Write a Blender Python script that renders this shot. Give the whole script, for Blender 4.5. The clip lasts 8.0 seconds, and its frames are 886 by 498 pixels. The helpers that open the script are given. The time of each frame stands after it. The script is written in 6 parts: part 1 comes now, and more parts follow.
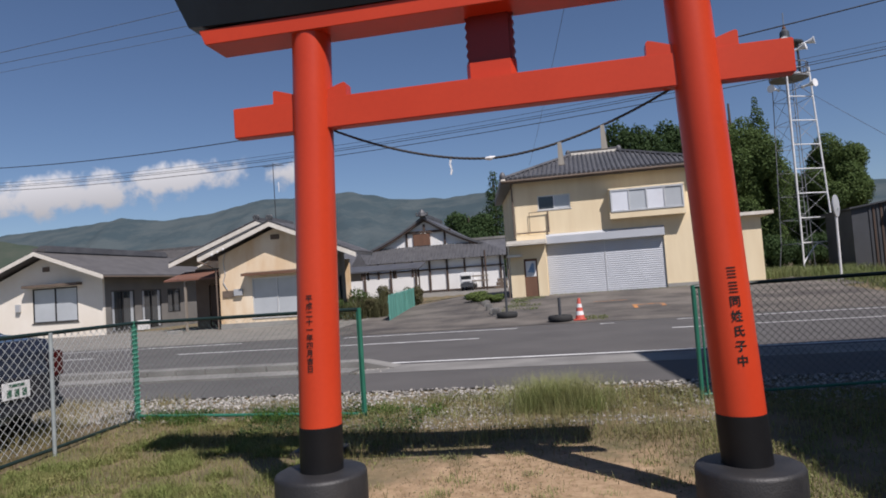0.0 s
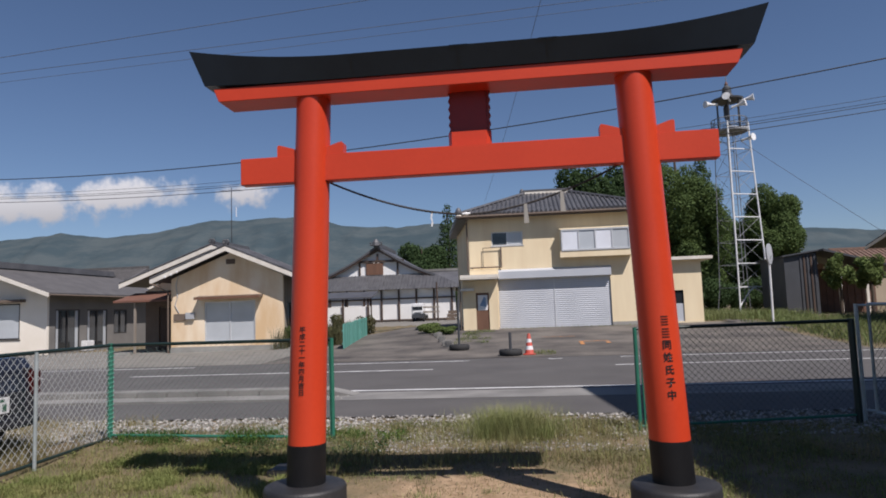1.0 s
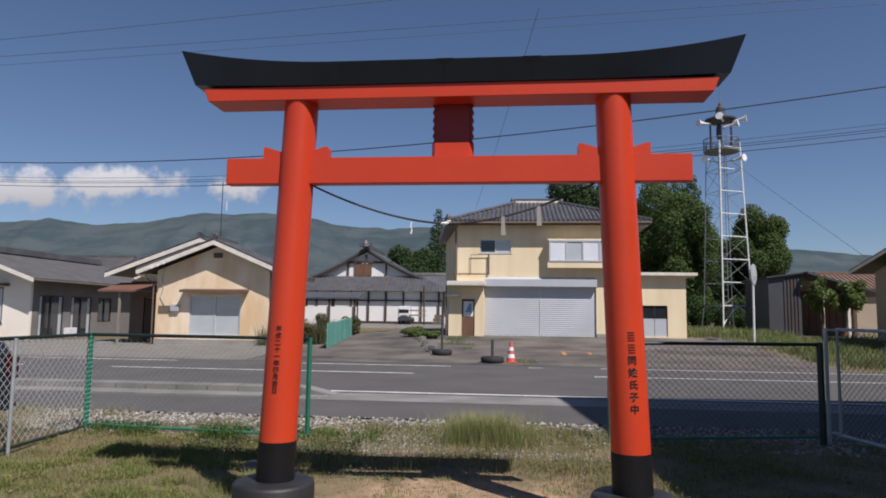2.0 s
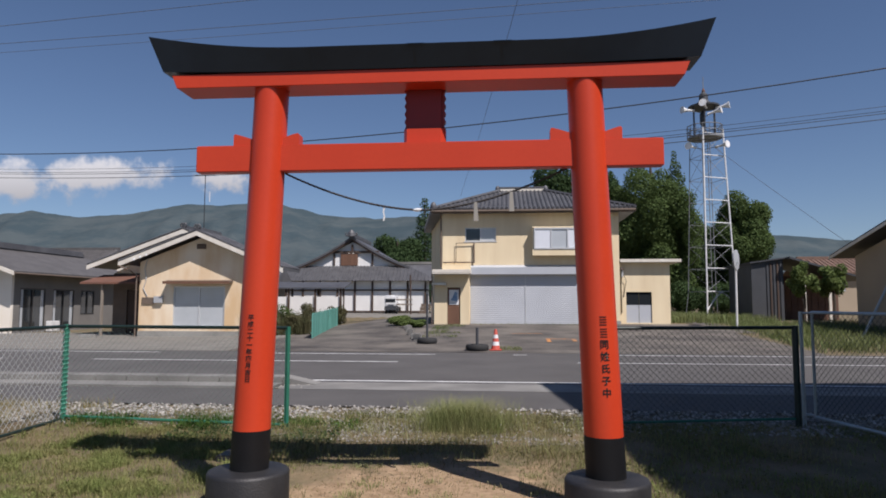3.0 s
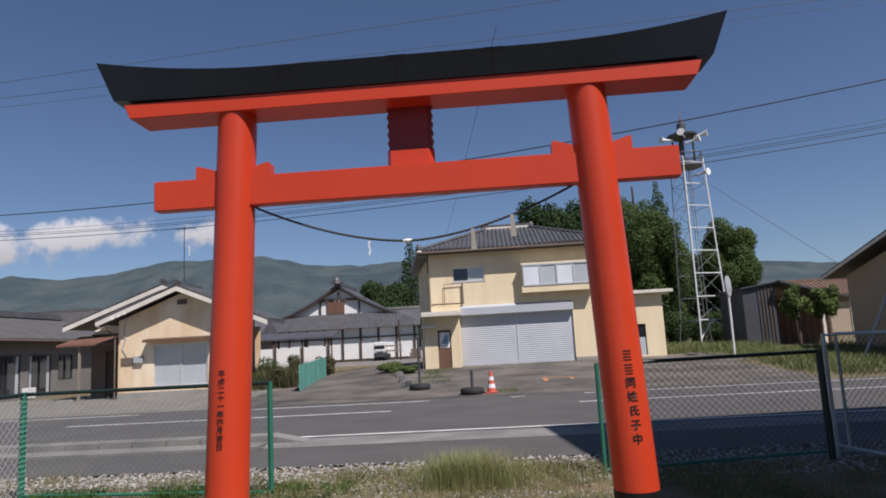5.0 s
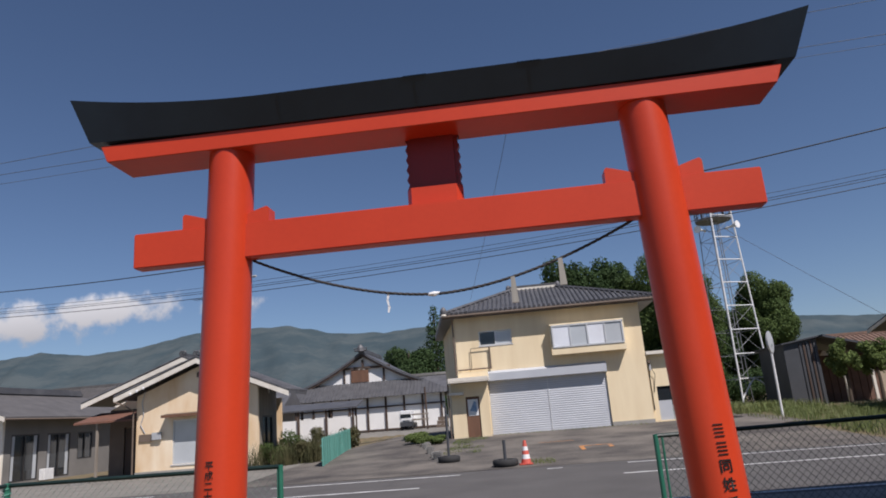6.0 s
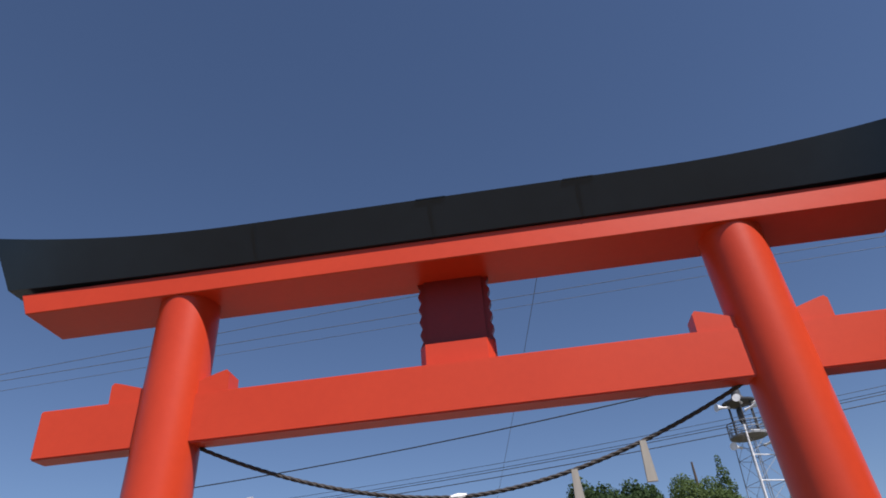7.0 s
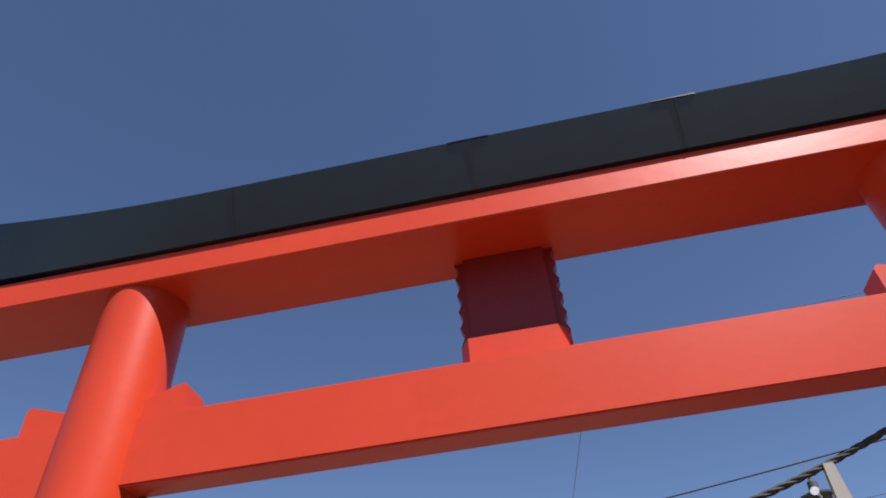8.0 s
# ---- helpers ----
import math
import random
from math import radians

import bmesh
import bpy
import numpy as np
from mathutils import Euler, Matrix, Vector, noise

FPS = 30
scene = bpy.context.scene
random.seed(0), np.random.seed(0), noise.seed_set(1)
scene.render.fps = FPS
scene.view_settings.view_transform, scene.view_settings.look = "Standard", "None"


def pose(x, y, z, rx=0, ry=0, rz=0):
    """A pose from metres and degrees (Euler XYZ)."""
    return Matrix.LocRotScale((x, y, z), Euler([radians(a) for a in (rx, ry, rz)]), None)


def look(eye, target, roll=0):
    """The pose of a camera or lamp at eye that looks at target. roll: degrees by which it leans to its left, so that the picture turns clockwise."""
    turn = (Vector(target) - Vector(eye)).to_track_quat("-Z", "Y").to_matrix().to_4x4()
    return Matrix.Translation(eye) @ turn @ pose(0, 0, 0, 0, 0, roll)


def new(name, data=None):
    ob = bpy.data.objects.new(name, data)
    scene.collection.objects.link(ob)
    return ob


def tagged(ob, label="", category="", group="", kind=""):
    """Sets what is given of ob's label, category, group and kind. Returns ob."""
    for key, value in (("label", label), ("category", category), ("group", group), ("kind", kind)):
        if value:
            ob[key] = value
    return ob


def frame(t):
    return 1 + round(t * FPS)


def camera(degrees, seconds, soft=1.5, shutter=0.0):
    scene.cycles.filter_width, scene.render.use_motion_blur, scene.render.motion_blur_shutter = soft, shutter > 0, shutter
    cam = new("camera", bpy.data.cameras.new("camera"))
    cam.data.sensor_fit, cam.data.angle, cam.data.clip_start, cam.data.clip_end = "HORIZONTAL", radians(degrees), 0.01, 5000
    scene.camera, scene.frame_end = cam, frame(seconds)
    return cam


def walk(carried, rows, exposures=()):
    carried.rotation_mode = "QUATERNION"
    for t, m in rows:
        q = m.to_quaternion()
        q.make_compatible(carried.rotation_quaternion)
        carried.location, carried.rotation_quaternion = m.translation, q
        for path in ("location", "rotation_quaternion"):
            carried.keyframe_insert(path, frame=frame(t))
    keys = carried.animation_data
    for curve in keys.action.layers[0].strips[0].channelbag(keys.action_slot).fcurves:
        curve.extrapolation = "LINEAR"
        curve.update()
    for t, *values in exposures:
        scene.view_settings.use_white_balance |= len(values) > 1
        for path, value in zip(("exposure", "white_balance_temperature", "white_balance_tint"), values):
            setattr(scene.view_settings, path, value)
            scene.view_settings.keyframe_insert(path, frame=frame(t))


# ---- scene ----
cam = camera(66.5, 8.0, soft=1.8)
PATH = [
    (0, (0.464, -4.428, 1.389), (0.074, -2.469, 1.495), -4.0),
    (0.5, (0.462, -4.804, 1.45), (0.151, -2.834, 1.591), -3.8),
    (1, (0.382, -5.159, 1.456), (0.141, -3.182, 1.643), -2.0),
    (1.5, (0.422, -5.276, 1.478), (0.185, -3.301, 1.681), 0.4),
    (3, (0.611, -5.245, 1.455), (0.435, -3.26, 1.622), 0.1),
    (3.5, (0.615, -5.215, 1.448), (0.431, -3.229, 1.588), -0.7),
    (4, (0.603, -5.167, 1.442), (0.303, -3.193, 1.567), -1.1),
    (5.5, (0.428, -4.225, 1.459), (0.362, -2.262, 1.837), -3.9),
    (6, (0.37, -3.801, 1.514), (0.19, -1.869, 1.997), -4.6),
    (6.5, (0.264, -3.237, 1.561), (0.068, -1.435, 2.405), -4.5),
    (7, (0.205, -2.696, 1.625), (0.057, -1.011, 2.693), -5.0),
    (7.5, (0.155, -2.139, 1.637), (-0.092, -0.596, 2.886), -4.3),
    (8, (0.055, -1.7, 1.742), (-0.168, -0.2, 3.043), -5.0),
]
# the camera opens up as it tilts towards the sky
EXPOSURES = [(0.0, 0.15, 6250, 17), (4.0, 0.16, 6250, 17), (6.0, 0.15, 6250, 17), (6.5, 0.21, 6250, 17), (7.0, 0.44, 6250, 17), (7.5, 0.59, 6250, 17), (8.0, 0.68, 6250, 17)]
walk(cam, [(t, look(eye, target, roll)) for t, eye, target, roll in PATH], EXPOSURES)

# ---- daylight ----
SUN = Vector((0.49, -0.53, 1.0)).normalized()
world = bpy.data.worlds.new("sky")
scene.world = world
world.use_nodes = True
wn, wl = world.node_tree.nodes, world.node_tree.links
background = wn["Background"]
sky = wn.new("ShaderNodeTexSky")
sky.sky_type = "NISHITA"
sky.sun_disc = False
sky.sun_elevation = math.asin(SUN.z)
sky.sun_rotation = math.atan2(SUN.x, SUN.y)
sky.altitude = 600
sky.air_density, sky.dust_density, sky.ozone_density = 1.0, 0.3, 4.0
SKY, SUNLIGHT = 0.066, 4.9


def wmath(op, a, b=None, c=None):
    n = wn.new("ShaderNodeMath")
    n.operation = op
    for i, v in enumerate((a, b, c)):
        if v is None:
            continue
        if isinstance(v, (int, float)):
            n.inputs[i].default_value = v
        else:
            wl.new(v, n.inputs[i])
    return n.outputs[0]


def cloud_mask(u, v, cu, cv, ru, rv, wob):
    """A soft puffy oval with a flat base, 0 to 1."""
    du = wmath("DIVIDE", wmath("SUBTRACT", u, cu), ru)
    dv = wmath("DIVIDE", wmath("SUBTRACT", v, cv), rv)
    d = wmath("SQRT", wmath("ADD", wmath("MULTIPLY", du, du), wmath("MULTIPLY", dv, dv)))
    d = wmath("SUBTRACT", d, wob)
    mr = wn.new("ShaderNodeMapRange")
    mr.interpolation_type = "SMOOTHSTEP"
    mr.inputs[1].default_value, mr.inputs[2].default_value = 0.4, 1.1
    mr.inputs[3].default_value, mr.inputs[4].default_value = 1.0, 0.0
    wl.new(d, mr.inputs[0])
    return mr.outputs[0]


tc = wn.new("ShaderNodeTexCoord")
sep = wn.new("ShaderNodeSeparateXYZ")
wl.new(tc.outputs["Generated"], sep.inputs[0])
ahead = wmath("MAXIMUM", sep.outputs[1], 0.02)
cu_, cv_ = wmath("DIVIDE", sep.outputs[0], ahead), wmath("DIVIDE", sep.outputs[2], ahead)
wnoise = wn.new("ShaderNodeTexNoise")
wnoise.inputs["Scale"].default_value, wnoise.inputs["Detail"].default_value, wnoise.inputs["Roughness"].default_value = 32, 9, 0.6
wl.new(tc.outputs["Generated"], wnoise.inputs["Vector"])
wob = wmath("MULTIPLY", wmath("SUBTRACT", wnoise.outputs["Fac"], 0.5), 2.2)
masks = [cloud_mask(cu_, cv_, *c, wob) for c in ((-0.86, 0.198, 0.26, 0.037), (-0.64, 0.205, 0.14, 0.027), (-0.425, 0.194, 0.055, 0.024))]
mask = wmath("MAXIMUM", wmath("MAXIMUM", masks[0], masks[1]), masks[2])
skymix = wn.new("ShaderNodeMixRGB")
wl.new(mask, skymix.inputs[0])
wl.new(sky.outputs[0], skymix.inputs[1])
shade = wn.new("ShaderNodeMapRange")
shade.inputs[1].default_value, shade.inputs[2].default_value = 0.165, 0.235
shade.inputs[3].default_value, shade.inputs[4].default_value = 6.2, 10.4
wl.new(cv_, shade.inputs[0])
greyc = wn.new("ShaderNodeCombineColor")
for i in range(3):
    wl.new(shade.outputs[0], greyc.inputs[i])
wl.new(greyc.outputs[0], skymix.inputs[2])
wl.new(skymix.outputs[0], background.inputs[0])
background.inputs[1].default_value = SKY
sun = new("sun", bpy.data.lights.new("sun", "SUN"))
sun.data.energy, sun.data.angle, sun.data.color = SUNLIGHT, radians(0.53), (1.0, 0.95, 0.87)
sun.matrix_world = look(SUN * 50, (0, 0, 0))


# ---- materials ----
def mat(name, a, b=None, scale=2.0, rough=0.7, metal=0.0, bump=0.15, grain=60.0, contrast=1.0, random_value=0.0, axis=None, spec=0.5, island=0.0):
    """A surface that varies between the colours a and b at two scales, with fine relief."""
    b = b or tuple(c * 0.75 for c in a)
    m = bpy.data.materials.new(name)
    m.use_nodes = True
    n, l = m.node_tree.nodes, m.node_tree.links
    p = n["Principled BSDF"]
    c = n.new("ShaderNodeTexCoord")
    src = c.outputs["Object"]
    if axis:
        mp = n.new("ShaderNodeMapping")
        mp.inputs["Scale"].default_value = axis
        l.new(src, mp.inputs[0])
        src = mp.outputs[0]
    n1, n2 = n.new("ShaderNodeTexNoise"), n.new("ShaderNodeTexNoise")
    n1.inputs["Scale"].default_value, n1.inputs["Detail"].default_value = scale, 5
    n2.inputs["Scale"].default_value, n2.inputs["Detail"].default_value = grain, 3
    l.new(src, n1.inputs["Vector"])
    l.new(src, n2.inputs["Vector"])
    add = n.new("ShaderNodeMath")
    add.operation = "MULTIPLY_ADD"
    l.new(n2.outputs["Fac"], add.inputs[0])
    add.inputs[1].default_value = 0.35
    l.new(n1.outputs["Fac"], add.inputs[2])
    ramp = n.new("ShaderNodeMapRange")
    ramp.inputs[1].default_value, ramp.inputs[2].default_value = 0.675 - 0.22 / contrast, 0.675 + 0.22 / contrast
    l.new(add.outputs[0], ramp.inputs[0])
    mix = n.new("ShaderNodeMixRGB")
    mix.inputs[1].default_value, mix.inputs[2].default_value = (*a, 1), (*b, 1)
    l.new(ramp.outputs[0], mix.inputs[0])
    colour = mix.outputs[0]
    for node, amount in (("ShaderNodeObjectInfo", random_value), ("ShaderNodeNewGeometry", island)):
        if amount:
            info = n.new(node)
            hsv = n.new("ShaderNodeHueSaturation")
            mr = n.new("ShaderNodeMapRange")
            mr.inputs[3].default_value, mr.inputs[4].default_value = 1 - amount, 1 + amount
            l.new(info.outputs["Random" if node.endswith("Info") else "Random Per Island"], mr.inputs[0])
            l.new(mr.outputs[0], hsv.inputs["Value"])
            l.new(colour, hsv.inputs["Color"])
            colour = hsv.outputs[0]
    l.new(colour, p.inputs["Base Color"])
    p.inputs["Roughness"].default_value, p.inputs["Metallic"].default_value = rough, metal
    p.inputs["Specular IOR Level"].default_value = spec
    if bump:
        bn = n.new("ShaderNodeBump")
        bn.inputs["Strength"].default_value, bn.inputs["Distance"].default_value = bump, 0.01
        l.new(n2.outputs["Fac"], bn.inputs["Height"])
        l.new(bn.outputs[0], p.inputs["Normal"])
    return m


def glass(name, tint, rough=0.05):
    m = mat(name, tint, tuple(c * 0.8 for c in tint), scale=0.8, rough=rough, bump=0, spec=0.8)
    return m


VERMILION = mat("vermilion_paint", (0.57, 0.055, 0.018), (0.50, 0.045, 0.015), scale=1.2, rough=0.36, bump=0.03, grain=30, spec=0.4)
# deeper red for the tablet, with the top lintel's shade put into it
TABLET_SHADE_RED = mat("tablet_shade_red", (0.216, 0.008, 0.006), (0.162, 0.006, 0.005), scale=2, rough=0.45, bump=0.05)
BLACK_PAINT = mat("black_paint", (0.007, 0.007, 0.008), (0.012, 0.012, 0.013), scale=3, rough=0.5, bump=0.05, spec=0.25)
BLACK_METAL = mat("black_sheet_metal", (0.006, 0.014, 0.027), (0.011, 0.022, 0.038), scale=1.5, rough=0.24, bump=0.04, grain=9, spec=0.45)
PLINTH = mat("painted_concrete", (0.012, 0.012, 0.014), (0.027, 0.026, 0.026), scale=5, rough=0.55, bump=0.25, grain=70)
INK = mat("ink", (0.01, 0.01, 0.01), rough=0.5, bump=0)
ROPE = mat("weathered_rope", (0.035, 0.032, 0.033), (0.06, 0.055, 0.052), scale=30, rough=0.9, grain=200)
STRAW = mat("grey_straw", (0.25, 0.24, 0.22), (0.36, 0.34, 0.30), scale=20, rough=0.9, axis=(1, 1, 0.1))
PAPER = mat("white_paper", (0.85, 0.85, 0.84), rough=0.8, bump=0.05)
GREEN_PAINT = mat("green_coated_steel", (0.016, 0.125, 0.08), (0.03, 0.16, 0.105), scale=6, rough=0.45)
DARK_RAIL = mat("dark_green_steel", (0.006, 0.017, 0.013), (0.013, 0.028, 0.022), scale=6, rough=0.45)
GREEN_WIRE = mat("green_coated_wire", (0.085, 0.15, 0.115), (0.13, 0.20, 0.155), rough=0.5, bump=0)
ZINC = mat("galvanised_steel", (0.46, 0.50, 0.50), (0.34, 0.38, 0.38), scale=8, rough=0.45, metal=0.4)
ZINC_WIRE = mat("galvanised_wire", (0.55, 0.56, 0.54), (0.45, 0.46, 0.45), rough=0.5, metal=0.2, bump=0)
DARK_WIRE = mat("weathered_wire", (0.06, 0.07, 0.065), rough=0.5, bump=0)
ASPHALT = mat("asphalt", (0.072, 0.067, 0.064), (0.098, 0.092, 0.087), scale=0.7, rough=0.9, bump=0.4, grain=90)
ASPHALT_OLD = mat("worn_asphalt", (0.056, 0.049, 0.044), (0.158, 0.140, 0.118), scale=0.55, rough=0.92, bump=0.5, grain=14, contrast=1.35)
CONCRETE = mat("concrete", (0.34, 0.33, 0.30), (0.24, 0.23, 0.21), scale=1.5, rough=0.9, bump=0.3)
GUTTER = mat("worn_concrete", (0.23, 0.222, 0.205), (0.15, 0.145, 0.135), scale=1.1, rough=0.92, bump=0.35, contrast=1.5)
LOT = mat("gravel_lot", (0.21, 0.195, 0.17), (0.155, 0.145, 0.125), scale=1.2, rough=0.95, bump=0.5, grain=40)
LINE_WHITE = mat("road_paint", (0.72, 0.72, 0.70), (0.45, 0.45, 0.44), scale=3, rough=0.8, contrast=1.6)
LINE_ORANGE = mat("orange_road_paint", (0.55, 0.22, 0.05), (0.25, 0.15, 0.09), scale=4, rough=0.8, contrast=2)
STONE = mat("gravel_stone", (0.36, 0.34, 0.31), (0.20, 0.19, 0.17), scale=20, rough=0.9, island=0.45)
PEBBLE = mat("brown_pebble", (0.26, 0.20, 0.13), (0.14, 0.11, 0.075), scale=20, rough=0.95, island=0.4)
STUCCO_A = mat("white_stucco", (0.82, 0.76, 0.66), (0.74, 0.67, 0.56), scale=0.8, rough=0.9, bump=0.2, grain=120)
# darker copy of the stucco: holds the eave shade on house A's side
STUCCO_SHADE_GREY = mat("shade_grey_stucco", (0.21, 0.198, 0.182), (0.15, 0.142, 0.13), scale=0.8, rough=0.9, bump=0.2, grain=120)
STUCCO_B = mat("cream_stained_stucco", (0.83, 0.71, 0.535), (0.66, 0.46, 0.26), scale=0.6, contrast=1.5, rough=0.9, bump=0.25, grain=100, axis=(1.6, 1.6, 0.6))
STUCCO_C = mat("cream_stucco", (0.81, 0.685, 0.465), (0.70, 0.565, 0.365), scale=0.7, rough=0.9, bump=0.2, grain=100, axis=(2.2, 2.2, 0.4))
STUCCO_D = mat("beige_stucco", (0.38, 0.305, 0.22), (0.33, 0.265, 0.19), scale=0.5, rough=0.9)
PLASTER = mat("white_plaster", (0.80, 0.79, 0.76), (0.70, 0.69, 0.66), scale=0.6, rough=0.9)
ROOF_TILE = mat("grey_roof_tile", (0.105, 0.105, 0.110), (0.065, 0.065, 0.070), scale=1.5, rough=0.5, bump=0.2, grain=12, island=0.2)
ROOF_GREY = mat("slate_roof", (0.112, 0.106, 0.104), (0.074, 0.070, 0.069), scale=1.6, rough=0.75, bump=0.3, grain=15)
FASCIA = mat("pale_fascia", (0.72, 0.68, 0.60), (0.6, 0.55, 0.47), scale=3, rough=0.8)
SOFFIT = mat("brown_soffit", (0.16, 0.12, 0.09), (0.12, 0.09, 0.07), rough=0.85)
WOOD = mat("dark_wood", (0.08, 0.05, 0.035), (0.05, 0.033, 0.025), scale=4, rough=0.75, axis=(1, 1, 0.15))
BROWN_WOOD = mat("brown_wood", (0.17, 0.085, 0.05), (0.12, 0.06, 0.035), scale=4, rough=0.7, axis=(1, 1, 0.15))
BOARD_GREY = mat("weathered_boards", (0.30, 0.26, 0.21), (0.19, 0.16, 0.13), scale=4, rough=0.85, axis=(1, 1, 0.15))
RUST_ROOF = mat("rusty_sheet_roof", (0.19, 0.082, 0.052), (0.115, 0.062, 0.045), scale=2, rough=0.8)
BROWN_ROOF = mat("brown_tile_roof", (0.20, 0.12, 0.085), (0.14, 0.09, 0.07), scale=2, rough=0.8)
ALU = mat("aluminium_frame", (0.62, 0.63, 0.63), (0.52, 0.53, 0.53), rough=0.4, metal=0.3)
DARK_FRAME = mat("bronze_frame", (0.03, 0.028, 0.027), rough=0.4)
SHUTTER = mat("shutter_grey", (0.50, 0.52, 0.55), (0.44, 0.46, 0.49), scale=0.8, rough=0.5, metal=0.1)
PALE_GLASS = glass("curtained_glass", (0.50, 0.53, 0.55), 0.12)
BLIND_GLASS = glass("white_blind_glass", (0.78, 0.80, 0.84), 0.12)
DARK_GLASS = glass("dark_glass", (0.025, 0.03, 0.035))
RUBBER = mat("tyre_rubber", (0.018, 0.018, 0.019), (0.03, 0.03, 0.03), rough=0.85)
CONE_RED = mat("cone_red", (0.62, 0.085, 0.055), (0.5, 0.12, 0.09), scale=6, rough=0.55)
WHITE = mat("white_paint", (0.78, 0.78, 0.77), (0.62, 0.62, 0.61), scale=4, rough=0.5)
TURQUOISE = mat("turquoise_sheet", (0.095, 0.285, 0.235), (0.14, 0.34, 0.285), scale=2, rough=0.9, random_value=0.18, spec=0.15)
SHED = mat("dark_sheet_metal", (0.06, 0.064, 0.072), (0.042, 0.045, 0.05), scale=1.2, rough=0.55)
SHED_BROWN = mat("brown_boards", (0.16, 0.085, 0.055), (0.10, 0.055, 0.04), scale=2, rough=0.85)
CAR_PAINT = mat("navy_car_paint", (0.012, 0.014, 0.022), (0.015, 0.017, 0.026), rough=0.12, bump=0, spec=0.7)
CHROME_GREY = mat("mirror_back", (0.42, 0.43, 0.44), (0.36, 0.37, 0.38), rough=0.5)
TOWER_GREY = mat("weathered_tower_steel", (0.24, 0.25, 0.26), (0.16, 0.165, 0.17), scale=3, rough=0.6, metal=0.2)
CABLE = mat("cable", (0.02, 0.02, 0.022), rough=0.6, bump=0)
CABLE_PALE = mat("pale_cable", (0.10, 0.11, 0.13), rough=0.6, bump=0)
BARK = mat("bark", (0.10, 0.075, 0.055), (0.06, 0.045, 0.035), scale=6, rough=0.95, bump=0.6, axis=(1, 1, 0.2))
LEAF = mat("leaves", (0.085, 0.15, 0.03), (0.05, 0.10, 0.022), scale=0.6, rough=0.75, bump=0, island=0.16, spec=0.15)
LEAF_DARK = mat("dark_leaves", (0.060, 0.098, 0.036), (0.040, 0.070, 0.027), scale=0.6, rough=0.75, bump=0, island=0.16, spec=0.15)
LEAF_MID = mat("mid_leaves", (0.105, 0.150, 0.048), (0.062, 0.098, 0.032), scale=0.45, rough=0.75, bump=0, island=0.16, spec=0.15)
LEAF_FRESH = mat("fresh_leaves", (0.17, 0.22, 0.07), (0.10, 0.14, 0.045), scale=1.2, rough=0.75, bump=0, island=0.3, spec=0.15)
LEAF_RUSSET = mat("russet_leaves", (0.13, 0.115, 0.06), (0.085, 0.095, 0.045), scale=2, rough=0.8, bump=0, island=0.35, spec=0.1)
GRASS = mat("grass_blades", (0.125, 0.145, 0.042), (0.22, 0.18, 0.09), scale=1.3, rough=0.7, bump=0, island=0.35)
WEED = mat("feathery_weed", (0.235, 0.28, 0.10), (0.33, 0.31, 0.16), scale=3, rough=0.8, bump=0, island=0.3, spec=0.1)
LAWN = mat("lawn_blades", (0.165, 0.215, 0.06), (0.27, 0.26, 0.105), scale=2.5, rough=0.8, bump=0, island=0.35, spec=0.15)
VERGE = mat("verge_grass_blades", (0.115, 0.165, 0.045), (0.20, 0.21, 0.085), scale=0.8, rough=0.7, bump=0, island=0.35)
DRY_GRASS = mat("dry_grass_blades", (0.30, 0.24, 0.11), (0.20, 0.19, 0.07), scale=1.5, rough=0.8, bump=0, island=0.35)
# the blue-grey of distance haze is mixed into the forest colour
HAZED_MOUNTAIN = mat("hazed_wooded_mountain", (0.050, 0.071, 0.081), (0.076, 0.094, 0.099), contrast=1.7, scale=0.006, rough=1.0, bump=0, grain=0.06, spec=0.0)


def let_light_through(m, share):
    """Thin leaves: part of the light that falls on them shows on the far side."""
    n, l = m.node_tree.nodes, m.node_tree.links
    p = n["Principled BSDF"]
    t = n.new("ShaderNodeBsdfTranslucent")
    mix = n.new("ShaderNodeMixShader")
    mix.inputs[0].default_value = share
    l.new(p.inputs["Base Color"].links[0].from_socket, t.inputs["Color"])
    l.new(p.outputs[0], mix.inputs[1])
    l.new(t.outputs[0], mix.inputs[2])
    l.new(mix.outputs[0], n["Material Output"].inputs["Surface"])


for leafy in (LEAF_FRESH, LEAF_RUSSET, LAWN, WEED, LEAF, LEAF_DARK, LEAF_MID, GRASS, VERGE, DRY_GRASS):
    let_light_through(leafy, 0.35)


